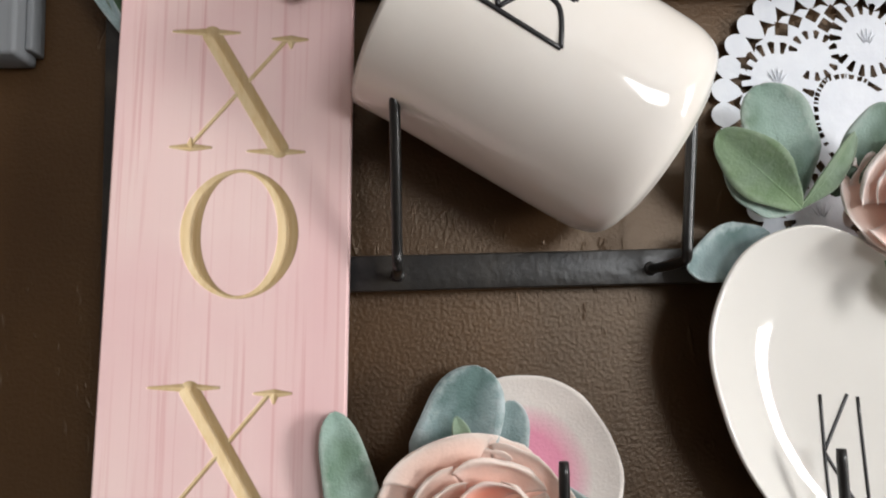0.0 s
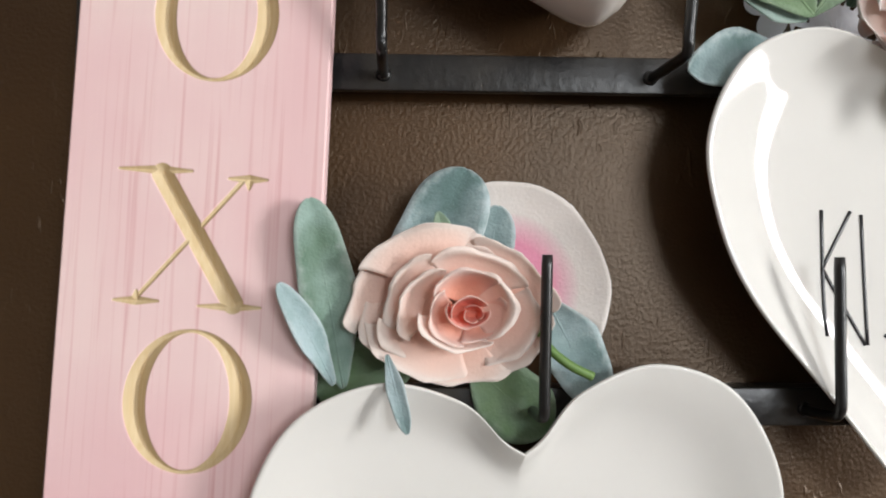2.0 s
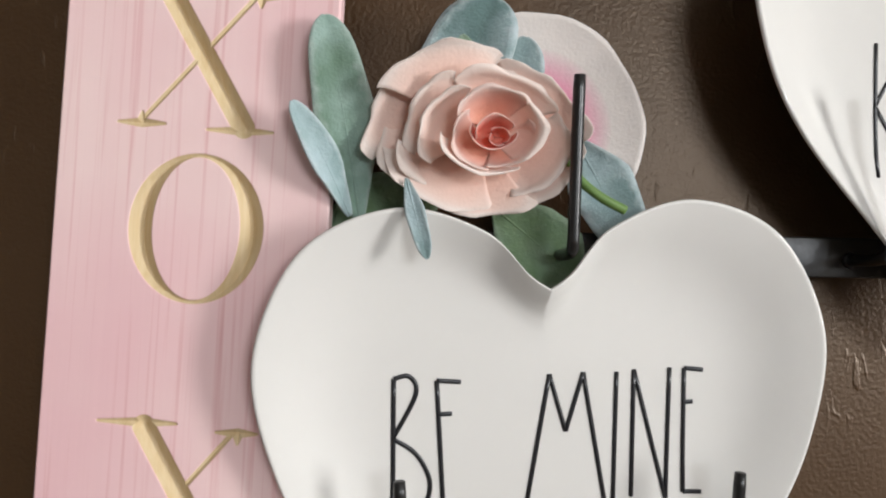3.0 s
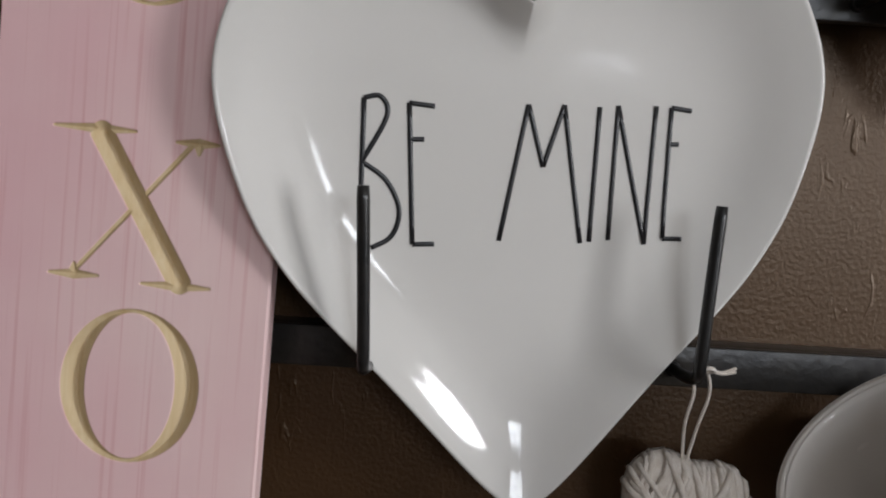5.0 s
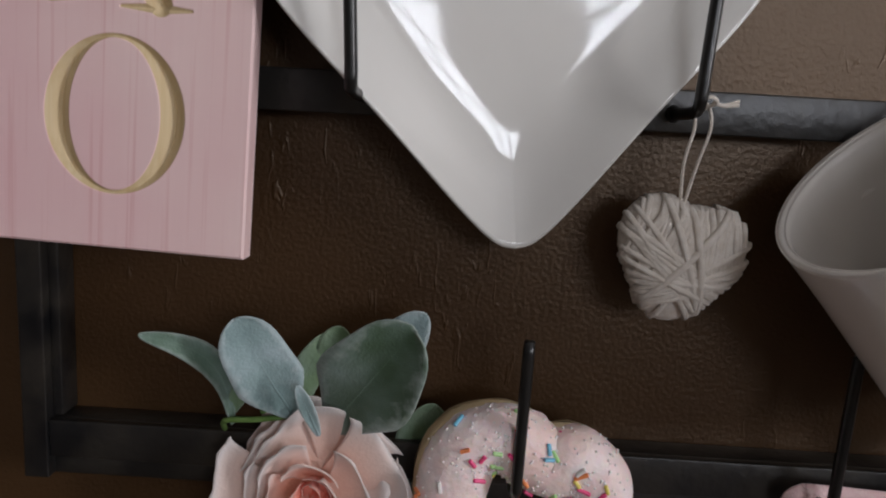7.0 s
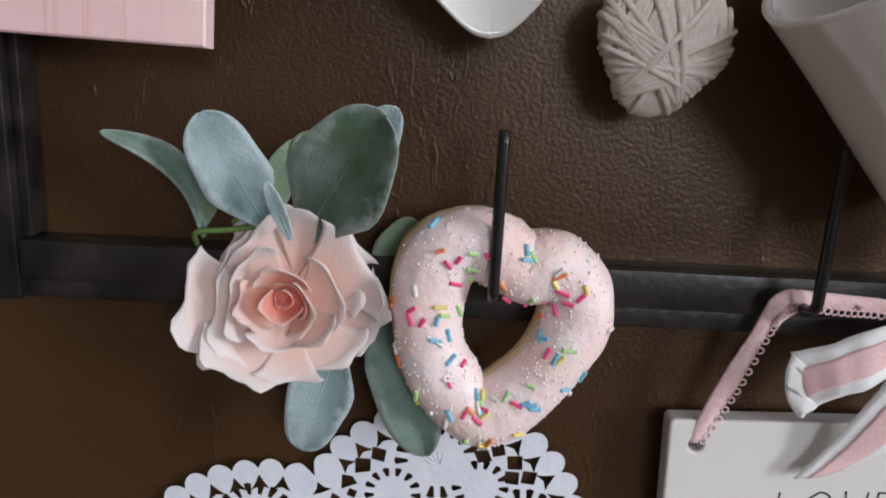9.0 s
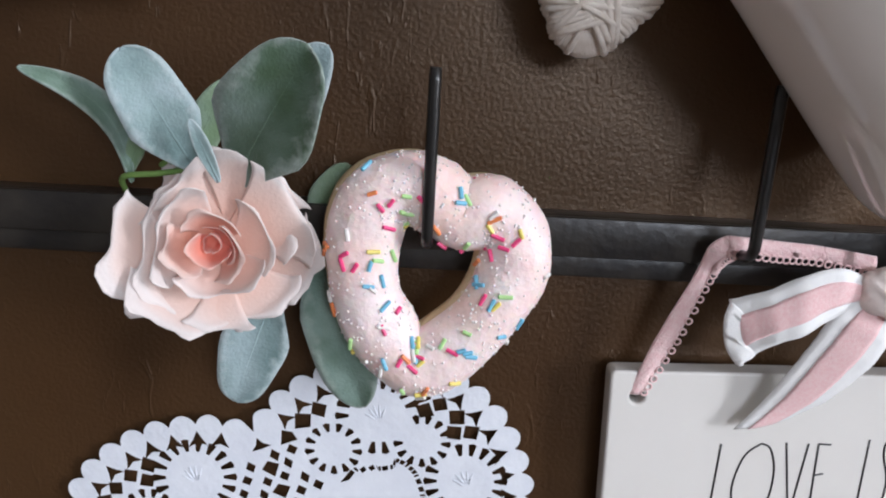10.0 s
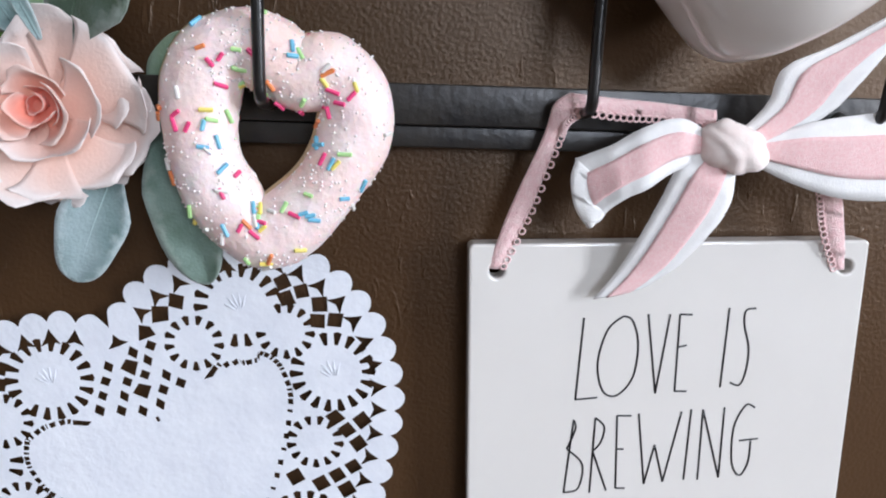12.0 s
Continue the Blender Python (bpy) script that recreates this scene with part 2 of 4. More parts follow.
def add_box(bm, lo, hi, bevel=0.0):
    c = [(a + b) / 2 for a, b in zip(lo, hi)]
    s = [abs(b - a) for a, b in zip(lo, hi)]
    r = bmesh.ops.create_cube(bm, size=1.0, matrix=Matrix.Translation(c) @ Matrix.Diagonal((*s, 1)))
    if bevel:
        es = list({e for v in r["verts"] for e in v.link_edges})
        bmesh.ops.bevel(bm, geom=es, offset=bevel, segments=2, affect="EDGES", profile=0.6)
    return bm


def box(lo, hi, bevel=0.0):
    return add_box(bmesh.new(), lo, hi, bevel)


def smooth_line(points, per=8, closed=False):
    """A Catmull-Rom line through a few control points."""
    p = [Vector(q) for q in points]
    n = len(p)
    out = []
    for i in range(n if closed else n - 1):
        a, b, c, d = (p[(i + k) % n] if closed else p[min(max(i + k, 0), n - 1)] for k in (-1, 0, 1, 2))
        for k in range(per):
            t = k / per
            out.append(0.5 * ((2 * b) + (c - a) * t + (2 * a - 5 * b + 4 * c - d) * t * t + (3 * b - a - 3 * c + d) * t ** 3))
    if not closed:
        out.append(p[-1])
    return out


def add_tube(bm, pts, radius, sides=8, closed=False, flat=1.0, flat_dir=Vector((0, 1, 0))):
    """A tube along pts; radius may be a list. flat squeezes it along flat_dir."""
    n = len(pts)
    rings = []
    prev = None
    for i, p in enumerate(pts):
        a = pts[(i - 1) % n] if closed or i else pts[0]
        b = pts[(i + 1) % n] if closed or i < n - 1 else pts[-1]
        t = (b - a).normalized()
        if prev is None:
            prev = t.orthogonal().normalized()
        x = (prev - t * prev.dot(t)).normalized()
        prev = x
        y = t.cross(x)
        r = radius[i] if isinstance(radius, (list, tuple)) else radius
        ring = []
        for k in range(sides):
            o = (x * math.cos(2 * math.pi * k / sides) + y * math.sin(2 * math.pi * k / sides)) * r
            if flat != 1.0:
                o -= flat_dir * o.dot(flat_dir) * (1 - flat)
            ring.append(bm.verts.new(p + o))
        rings.append(ring)
    for i in range(n if closed else n - 1):
        r0, r1 = rings[i], rings[(i + 1) % n]
        shift = 0
        if closed and i == n - 1:
            shift = min(range(sides), key=lambda s: (r1[s].co - r0[0].co).length)
        for k in range(sides):
            bm.faces.new((r0[k], r0[(k + 1) % sides], r1[(k + 1 + shift) % sides], r1[(k + shift) % sides]))
    if not closed:
        bm.faces.new(rings[0][::-1])
        bm.faces.new(rings[-1])
    return bm


def tube(pts, radius, sides=8, **kw):
    return add_tube(bmesh.new(), pts, radius, sides, **kw)


def shell(grid, thick, along=None):
    """A thin closed sheet from rows of points; along marks each row from base to rim."""
    bm = bmesh.new()
    lay = bm.verts.layers.float.new("along")
    rim = bm.verts.layers.float.new("rim")
    nr, nc = len(grid), len(grid[0])
    normals = []
    for i in range(nr):
        row = []
        for j in range(nc):
            du = grid[i][min(j + 1, nc - 1)] - grid[i][max(j - 1, 0)]
            dv = grid[min(i + 1, nr - 1)][j] - grid[max(i - 1, 0)][j]
            c = du.cross(dv)
            row.append(c.normalized() if c.length > 1e-12 else Vector((0, -1, 0)))
        normals.append(row)
    sides = []
    for s in (0.5, -0.5):
        vs = []
        for i in range(nr):
            row = []
            for j in range(nc):
                v = bm.verts.new(grid[i][j] + normals[i][j] * thick * s)
                v[lay] = along[i] if along else i / (nr - 1)
                v[rim] = max(abs(2 * j / (nc - 1) - 1), (i / (nr - 1)) ** 6)
                row.append(v)
            vs.append(row)
        sides.append(vs)
    f, b = sides
    for i in range(nr - 1):
        for j in range(nc - 1):
            bm.faces.new((f[i][j], f[i][j + 1], f[i + 1][j + 1], f[i + 1][j]))
            bm.faces.new((b[i][j], b[i + 1][j], b[i + 1][j + 1], b[i][j + 1]))
    for i in range(nr - 1):
        bm.faces.new((f[i][0], f[i + 1][0], b[i + 1][0], b[i][0]))
        bm.faces.new((f[i][-1], b[i][-1], b[i + 1][-1], f[i + 1][-1]))
    for j in range(nc - 1):
        bm.faces.new((f[0][j], b[0][j], b[0][j + 1], f[0][j + 1]))
        bm.faces.new((f[-1][j], f[-1][j + 1], b[-1][j + 1], b[-1][j]))
    return bm


def crisp_rim(ob, count):
    """Shades the thin edge faces of a sheet, the last ones of its mesh, on their own."""
    faces = ob.data.polygons
    for i in range(len(faces) - count, len(faces)):
        faces[i].use_smooth = False
    return ob


def leaf(parent, base, tip, width, material, fold=0.25, sag=0.0, turn=0.0, bend=0.0, label=""):
    """A felted oval leaf from base to tip (wall points), folded along its midrib; turn tips its blade about its length, bend curves it aside."""
    base, tip = Vector(base), Vector(tip)
    t = (tip - base)
    length = t.length
    t.normalize()
    out = Vector((0, -1, 0))
    out = (out - t * out.dot(t)).normalized()
    out = Matrix.Rotation(radians(turn), 3, t) @ out
    side = t.cross(out).normalized()
    rows, cols = 21, 11
    grid = []
    for i in range(rows):
        v = (1 - math.cos(math.pi * i / (rows - 1))) / 2
        k = v ** 1.15
        w = width * 0.5 * math.sqrt(max(0, 1 - (2 * k - 1) ** 2)) ** 0.92 * (0.55 + 0.45 * min(1, v * 2.4)) + 0.0005 * (1 - v)
        if i == rows - 1:
            w = width * 0.04
        row = []
        for j in range(cols):
            u = 2 * j / (cols - 1) - 1
            ripple = 0.03 * width * math.sin(7 * v + 2.2 * u + length * 900) * abs(u)
            p = base + t * (length * v) + side * (u * w * (1 + 0.05 * math.sin(11 * v + 3 * u + length * 700)) + bend * length * math.sin(math.pi * v)) + out * (sag * length * math.sin(math.pi * v) + fold * w * abs(u) ** 1.3 * 0.8 + ripple)
            row.append(p)
        grid.append(row)
    ob = crisp_rim(part("leaf", shell(grid, 0.0006), material, parent, label), 2 * (rows + cols - 2))
    rib = [base + t * (length * v) + side * (bend * length * math.sin(math.pi * v)) + out * (sag * length * math.sin(math.pi * v) + 0.0002) for v in [k / 8 * 0.9 for k in range(9)]]
    part("midrib", tube(rib, [0.0005 * (1 - 0.8 * k / 8) for k in range(9)], 6), material, ob)
    return ob


def petal(parent, centre, axis, up, phi, wrap, profile, material, ripple=0.0, trim=0.35, label="", squash=1.0):
    """One petal: a patch turned about the flower's axis. profile: (radius, height) from base to rim."""
    axis = axis.normalized()
    ex = (up - axis * up.dot(axis)).normalized()
    ey = axis.cross(ex)
    prof = smooth_line([(r, h, 0) for r, h in profile], 4)
    n = len(prof)
    cols = 23
    grid = []
    for i in range(n):
        row = []
        for j in range(cols):
            u = 2 * j / (cols - 1) - 1
            v = i / (n - 1) * (1 - trim * abs(u) ** 3.0 - 0.05 * trim * math.cos(7 * u + phi * 5))
            k = min(max(v, 0.0), 1.0) * (n - 1)
            a = prof[int(k)].lerp(prof[min(int(k) + 1, n - 1)], k - int(k))
            ang = phi + u * wrap * (0.70 + 0.30 * v)
            wob = ripple * v * v * (math.sin(3.4 * u + phi * 3.1) + 0.55 * v * math.sin(8.3 * u + phi * 7) + 0.2 * v ** 3 * math.sin(19 * u + phi * 11))
            row.append(centre + (ex * math.cos(ang) * squash + ey * math.sin(ang)) * (a.x + wob * 0.7) + axis * (a.y + wob))
        grid.append(row)
    return crisp_rim(part("petal", shell(grid, 0.00022), material, parent, label), 2 * (n + cols - 2))


def rose(parent, centre, axis, radius, seed, squash=1.0, ruffle=1.0, shift=(0.0, 0.0), outer=None):
    """A full fabric rose: a tight cupped heart set aside by shift, and broad overlapping petals with rolled, wavy rims."""
    rnd = random.Random(seed)
    up = Vector((0, 0, 1))
    R = radius
    outer = outer or M_PETAL
    flower = new("flower")
    flower.parent = parent
    rings = [  # count, half angle, rim radius, rim height, base height, rolled lip, material
        (2, 1.9, 0.10, 0.18, -0.02, 0.00, M_HEART),
        (2, 1.85, 0.22, 0.27, -0.02, 0.01, M_HEART),
        (3, 1.20, 0.40, 0.24, -0.04, 0.03, M_INNER),
        (3, 1.20, 0.60, 0.18, -0.08, 0.04, outer),
        (4, 1.00, 0.80, 0.07, -0.14, 0.04, outer),
        (5, 0.88, 0.98, -0.08, -0.20, 0.03, outer),
        (5, 0.80, 1.04, -0.18, -0.26, 0.02, outer),
    ]
    turn = rnd.random() * 6
    for k, (count, wrap, r, h, hb, lip, material) in enumerate(rings):
        turn += 0.9
        near = 1 - k / (len(rings) - 1)
        for i in range(count):
            phi = turn + i * 2 * math.pi / count + rnd.uniform(-0.35, 0.35)
            g, d = rnd.uniform(0.88, 1.08), h + rnd.uniform(-0.08, 0.08)
            rr, ll = r * g, lip * rnd.uniform(0.5, 1.5)
            prof = [(0.15 * rr, hb), (0.62 * rr, hb + 0.14 * (d - hb)), (0.88 * rr, hb + 0.52 * (d - hb)), (0.97 * rr, hb + 0.90 * (d - hb)), (rr + 0.35 * ll, d), (rr + ll, d - 0.45 * ll)]
            lean = axis.normalized() + Vector((rnd.uniform(-1, 1), 0, rnd.uniform(-1, 1))) * (0.05 + 0.045 * k)
            off = Vector((rnd.uniform(-1, 1) * (0.02 + 0.018 * k) + shift[0] * near, 0, rnd.uniform(-1, 1) * (0.02 + 0.018 * k) + shift[1] * near)) * R
            petal(flower, centre + off, lean, up, phi, wrap * rnd.uniform(0.88, 1.12), [(x * R, y * R) for x, y in prof], material,
                  R * (0.022 + 0.020 * k) * ruffle, rnd.uniform(0.30, 0.50), squash=squash)
    return flower


def strokes(name, lines, radius, parent, material=M_INK, place=None, label=""):
    """One hand-drawn letter: rounded glaze lines, each a list of (x, z), laid on a surface by place(x, z)."""
    bm = bmesh.new()
    for line in lines:
        pts = smooth_line([(x, 0, z) for x, z in line], 6) if len(line) > 2 else [Vector((line[0][0], 0, line[0][1])).lerp(Vector((line[1][0], 0, line[1][1])), k / 8) for k in range(9)]
        add_tube(bm, [place(p.x, p.z) for p in pts], radius, 8, flat=0.5)
    return part(name, bm, material, parent, label)


# ---- the room ----
def room():
    def wall(name, lo, hi, material, label):
        tagged(part(name, box(lo, hi), material, None, "", False), label, "wall", kind="structure")

    tagged(part("wall_north", box((-2.5, WALL, 0), (2.5, WALL + 0.12, 2.6)), M_WALL, None, "", False),
           "dark brown painted wall with orange-peel relief", "wall", kind="structure")
    tagged(part("floor", box((-2.5, -3.1, -0.1), (2.5, WALL, 0)), M_FLOOR, None, "", False), "brown oak board floor", "floor", kind="structure")
    tagged(part("ceiling", box((-2.5, -3.1, 2.6), (2.5, WALL, 2.7)), M_CEIL, None, "", False), "plain white painted ceiling", "ceiling", kind="structure")
    wall("wall_west", (-2.6, -3.1, 0), (-2.5, WALL, 2.6), M_PLASTER, "plain pale plaster wall")
    # east wall round its window
    bm = bmesh.new()
    for lo, hi in (((2.4, -3.1, 0), (2.5, -1.25, 2.6)), ((2.4, -0.65, 0), (2.5, WALL, 2.6)), ((2.4, -1.25, 0), (2.5, -0.65, 1.05)), ((2.4, -1.25, 2.15), (2.5, -0.65, 2.6))):
        add_box(bm, lo, hi)
    tagged(part("wall_east", bm, M_PLASTER, None, "", False), "pale plaster wall with a tall window", "wall", kind="structure")
    bm = bmesh.new()
    for lo, hi in (((-2.5, -3.1, 0), (0.8, -3.0, 2.6)), ((2.0, -3.1, 0), (2.4, -3.0, 2.6)), ((0.8, -3.1, 0), (2.0, -3.0, 1.51)), ((0.8, -3.1, 2.25), (2.0, -3.0, 2.6))):
        add_box(bm, lo, hi)
    tagged(part("wall_south", bm, M_PLASTER, None, "", False), "pale plaster wall with a small window", "wall", kind="structure")
    w1 = thing("window_1", "white framed window with crossed glazing bars", "window", kind="structure")
    for lo, hi in (((2.37, -1.25, 1.05), (2.42, -1.19, 2.15)), ((2.37, -0.71, 1.05), (2.42, -0.65, 2.15)), ((2.37, -1.19, 1.05), (2.42, -0.71, 1.11)),
                   ((2.37, -1.19, 2.09), (2.42, -0.71, 2.15))):
        part("window_frame", box(lo, hi, 0.004), M_TRIM, w1)
    for lo, hi in (((2.32, -0.97, 1.11), (2.34, -0.93, 2.09)), ((2.32, -1.19, 1.58), (2.34, -0.71, 1.62))):
        part("glazing_bar", box(lo, hi, 0.003), M_TRIM, w1)
    w2 = thing("window_2", "small white framed window with glazing bars", "window", kind="structure")
    for lo, hi in (((0.8, -3.0, 1.51), (0.86, -2.94, 2.25)), ((1.94, -3.0, 1.51), (2.0, -2.94, 2.25)), ((0.86, -3.0, 1.51), (1.94, -2.94, 1.57)),
                   ((0.86, -3.0, 2.19), (1.94, -2.94, 2.25))):
        part("window_frame", box(lo, hi, 0.004), M_TRIM, w2)
    for x in (1.19, 1.55):
        part("glazing_bar", box((x, -2.93, 1.57), (x + 0.05, -2.90, 2.19), 0.003), M_TRIM, w2)
    part("glazing_bar", box((0.86, -2.93, 1.865), (1.94, -2.91, 1.895), 0.003), M_TRIM, w2)


room()


# ---- the wall rack ----
BAR_D = 0.016                      # how far the bars' faces stand off the wall
ROWS_Z = (1.686, 1.552, 1.419, 1.286, 1.1485)
HOOKS = ((1, 0.0345, 0.028, 0.019, 0.0008), (1, 0.1425, 0.031, 0.004, 0.0090), (2, 0.0940, 0.027, 0.004, 0.0008), (2, 0.2035, 0.026, 0.001, 0.0),
         (3, 0.0420, 0.034, 0.005, -0.004), (3, 0.1490, 0.022, 0.001, 0.0045), (4, 0.1015, 0.024, 0.003, 0.0005), (4, 0.2145, 0.020, 0.002, 0.0),
         (4, 0.3150, 0.024, 0.004, 0.004), (0, 0.0975, 0.024, 0.004, 0.0), (0, 0.2060, 0.024, 0.004, 0.0))   # row, x, reach, lean out, lean aside


def hook(parent, x, z, reach, rise, lean, aside):
    """A round rod that comes straight out of its bar and turns up."""
    d0 = BAR_D - 0.004
    corner = BAR_D + reach
    k = x + aside * 0.5
    pts = [W(x, z, d0), W((x + k) / 2, z, BAR_D + reach * 0.5), W(k, z + 0.001, corner - 0.004), W(k, z + 0.0035, corner - 0.0008), W(k, z + 0.008, corner),
           W(k + aside * 0.2, z + 0.03, corner + lean * 0.4), W(x + aside, z + rise, corner + lean)]
    line = smooth_line(pts, 5)
    ob = part("hook", tube(line, [0.0021] * (len(line) - 1) + [0.0019], 12), M_ROD, parent, "black bent steel rod hook")
    collar = bmesh.new()
    bmesh.ops.create_cone(collar, cap_ends=True, segments=14, radius1=0.0031, radius2=0.0026, depth=0.0014,
                          matrix=Matrix.Translation(W(x, z, BAR_D + 0.0006)) @ Matrix.Rotation(radians(90), 4, "X"))
    part("weld", collar, M_ROD, ob)
    return ob


def wall_rack():
    rack = thing("plate_rack", "black iron wall rack with rows of upturned hooks", "plate rack")
    lo, hi = -0.0773, 0.48
    for k, z in enumerate(ROWS_Z):
        a, b = z - 0.0075, z + 0.0075
        bm = box((lo, WALL - BAR_D, a), (hi, WALL - BAR_D + 0.004, b), 0.0006)
        add_box(bm, (lo, WALL - BAR_D + 0.004, b - 0.003), (hi, WALL - 0.0005, b), 0.0004)
        part("crossbar", bm, M_IRON, rack, "flat black iron crossbar with rubbed edges")
    part("bottom_rail", box((-0.0868, WALL - BAR_D + 0.004, 1.1325), (0.49, WALL - 0.0005, 1.1405), 0.0005), M_IRON, rack)
    for x in (-0.0868, 0.48):
        part("upright", box((x, WALL - BAR_D - 0.001, 1.1325), (x + 0.0095, WALL - 0.0005, 1.83), 0.0006), M_IRON, rack)
    part("inner_lip", box((-0.0773, WALL - BAR_D + 0.004, 1.1565), (-0.0735, WALL - 0.0005, 1.83), 0.0005), M_IRON, rack)
    for row, x, reach, lean, aside in HOOKS:
        hook(rack, x, ROWS_Z[row] - 0.001, reach, 0.0645 if row == 1 else 0.0597, lean, aside)


wall_rack()


# ---- the carved board ----
def groove_x(X, Z):
    def seg(ax, az, bx, bz, wa, wb):
        dx, dz = bx - ax, bz - az
        t = np.clip(((X - ax) * dx + (Z - az) * dz) / (dx * dx + dz * dz), 0, 1)
        return (wa + (wb - wa) * t) - np.hypot(X - ax - dx * t, Z - az - dz * t)

    d = seg(-0.0120, 0.0235, 0.0165, -0.0235, 0.0040, 0.0040)
    d = np.maximum(d, seg(0.0175, 0.0215, -0.0185, -0.0225, 0.0011, 0.0010))
    for cx, cz, l, r, s in ((-0.0125, 0.0247, 0.0150, 0.0115, -1), (0.0200, 0.0225, 0.0075, 0.0065, -1), (-0.0185, -0.0235, 0.0080, 0.0080, 1), (0.0160, -0.0247, 0.0120, 0.0105, 1)):
        d = np.maximum(d, seg(cx, cz, cx - l, cz, 0.0019, 0.0007))
        d = np.maximum(d, seg(cx, cz, cx + r, cz, 0.0019, 0.0007))
        d = np.maximum(d, seg(cx, cz + 0.0008 * s, cx, cz + 0.0035 * s, 0.0020, 0.0008))
    return d


def groove_o(X, Z):
    def inside(a, b):
        r = np.hypot(X / a, Z / b)
        g = np.hypot(X / a ** 2, Z / b ** 2) / np.maximum(r, 1e-6)
        return (1 - r) / np.maximum(g, 1e-6)

    return np.minimum(inside(0.0232, 0.0260), -inside(0.0148, 0.0243))


def carved_board():
    board = thing("love_sign", "pink-washed wooden board with carved golden letters", "wall sign")
    board.matrix_world = pose(-0.0357, 0.3635, 1.4300, -1.2, 1.9, 0)
    half, low, high, thick, ch = 0.0470, -0.2000, 0.2680, 0.0085, 0.0007
    centres = [(0.0020, 0.1960, "x"), (0.0040, 0.1380, "o"), (-0.0005, 0.0535, "x"), (0.0018, -0.0055, "o"), (0.0004, -0.0968, "x"), (0.0028, -0.1560, "o")]
    size = 0.0283
    bm = bmesh.new()

    def quad(*co):
        bm.faces.new([bm.verts.new(c) for c in co])

    def flat(x0, x1, z0, z1):
        quad((x0, 0, z0), (x1, 0, z0), (x1, 0, z1), (x0, 0, z1))

    z0 = low + ch
    for cx, cz, _ in sorted(centres, key=lambda c: c[1]):
        flat(-half + ch, half - ch, z0, cz - size)
        flat(-half + ch, cx - size, cz - size, cz + size)
        flat(cx + size, half - ch, cz - size, cz + size)
        z0 = cz + size
    flat(-half + ch, half - ch, z0, high - ch)
    inner = [(-half + ch, low + ch), (half - ch, low + ch), (half - ch, high - ch), (-half + ch, high - ch)]
    outer = [(-half, low), (half, low), (half, high), (-half, high)]
    for k in range(4):
        a, b, c, d = inner[k], inner[(k + 1) % 4], outer[(k + 1) % 4], outer[k]
        quad((a[0], 0, a[1]), (d[0], ch, d[1]), (c[0], ch, c[1]), (b[0], 0, b[1]))
        quad((d[0], ch, d[1]), (d[0], thick, d[1]), (c[0], thick, c[1]), (c[0], ch, c[1]))
    quad(*[(x, thick, z) for x, z in outer])
    part("board", bm, M_BOARD, board, smooth=False)
    n = 150
    axis = np.linspace(-size, size, n)
    X, Z = np.meshgrid(axis, axis)
    for cx, cz, kind in centres:
        d = groove_x(X, Z) if kind == "x" else groove_o(X, Z)
        d = np.maximum(d, 0) * 0.95
        co = np.stack([X + cx, d, Z + cz], -1).reshape(-1, 3)
        idx = np.arange(n * n).reshape(n, n)
        faces = np.stack([idx[:-1, :-1], idx[:-1, 1:], idx[1:, 1:], idx[1:, :-1]], -1).reshape(-1, 4)
        me = bpy.data.meshes.new("carved_letter")
        me.from_pydata(co.tolist(), [], faces.tolist())
        me.materials.append(M_CARVED)
        ob = new("carved_letter", me)
        ob.parent = board
        tagged(ob, "letter %s carved as a golden groove" % kind.upper())


carved_board()


# ---- heart plates ----
HALF = [(0.0, 0.0175), (0.0075, 0.0228), (0.0230, 0.0385), (0.0530, 0.0470), (0.0850, 0.0335), (0.1020, -0.0020), (0.0965, -0.0400), (0.0800, -0.0730),
        (0.0455, -0.1125), (0.0200, -0.1420), (0.0075, -0.1540), (0.0, -0.1565)]


def heart_outline(k=1.0, per=10):
    right = smooth_line([(x, 0, z) for x, z in HALF], per)
    left = [Vector((-p.x, 0, p.z)) for p in right[-2:0:-1]]
    return [p * k for p in right + left]


PROFILE = [(0.60, 0.0148), (0.80, 0.0140), (0.93, 0.0066), (0.990, 0.0026), (1.0, 0.0012), (0.997, 0.0003), (0.989, 0.0), (0.980, 0.0003), (0.960, 0.0011),
           (0.93, 0.0024), (0.89, 0.0044), (0.84, 0.0070), (0.78, 0.0094), (0.71, 0.0111), (0.62, 0.01185), (0.50, 0.0121), (0.38, 0.0122), (0.26, 0.01225), (0.14, 0.0123)]


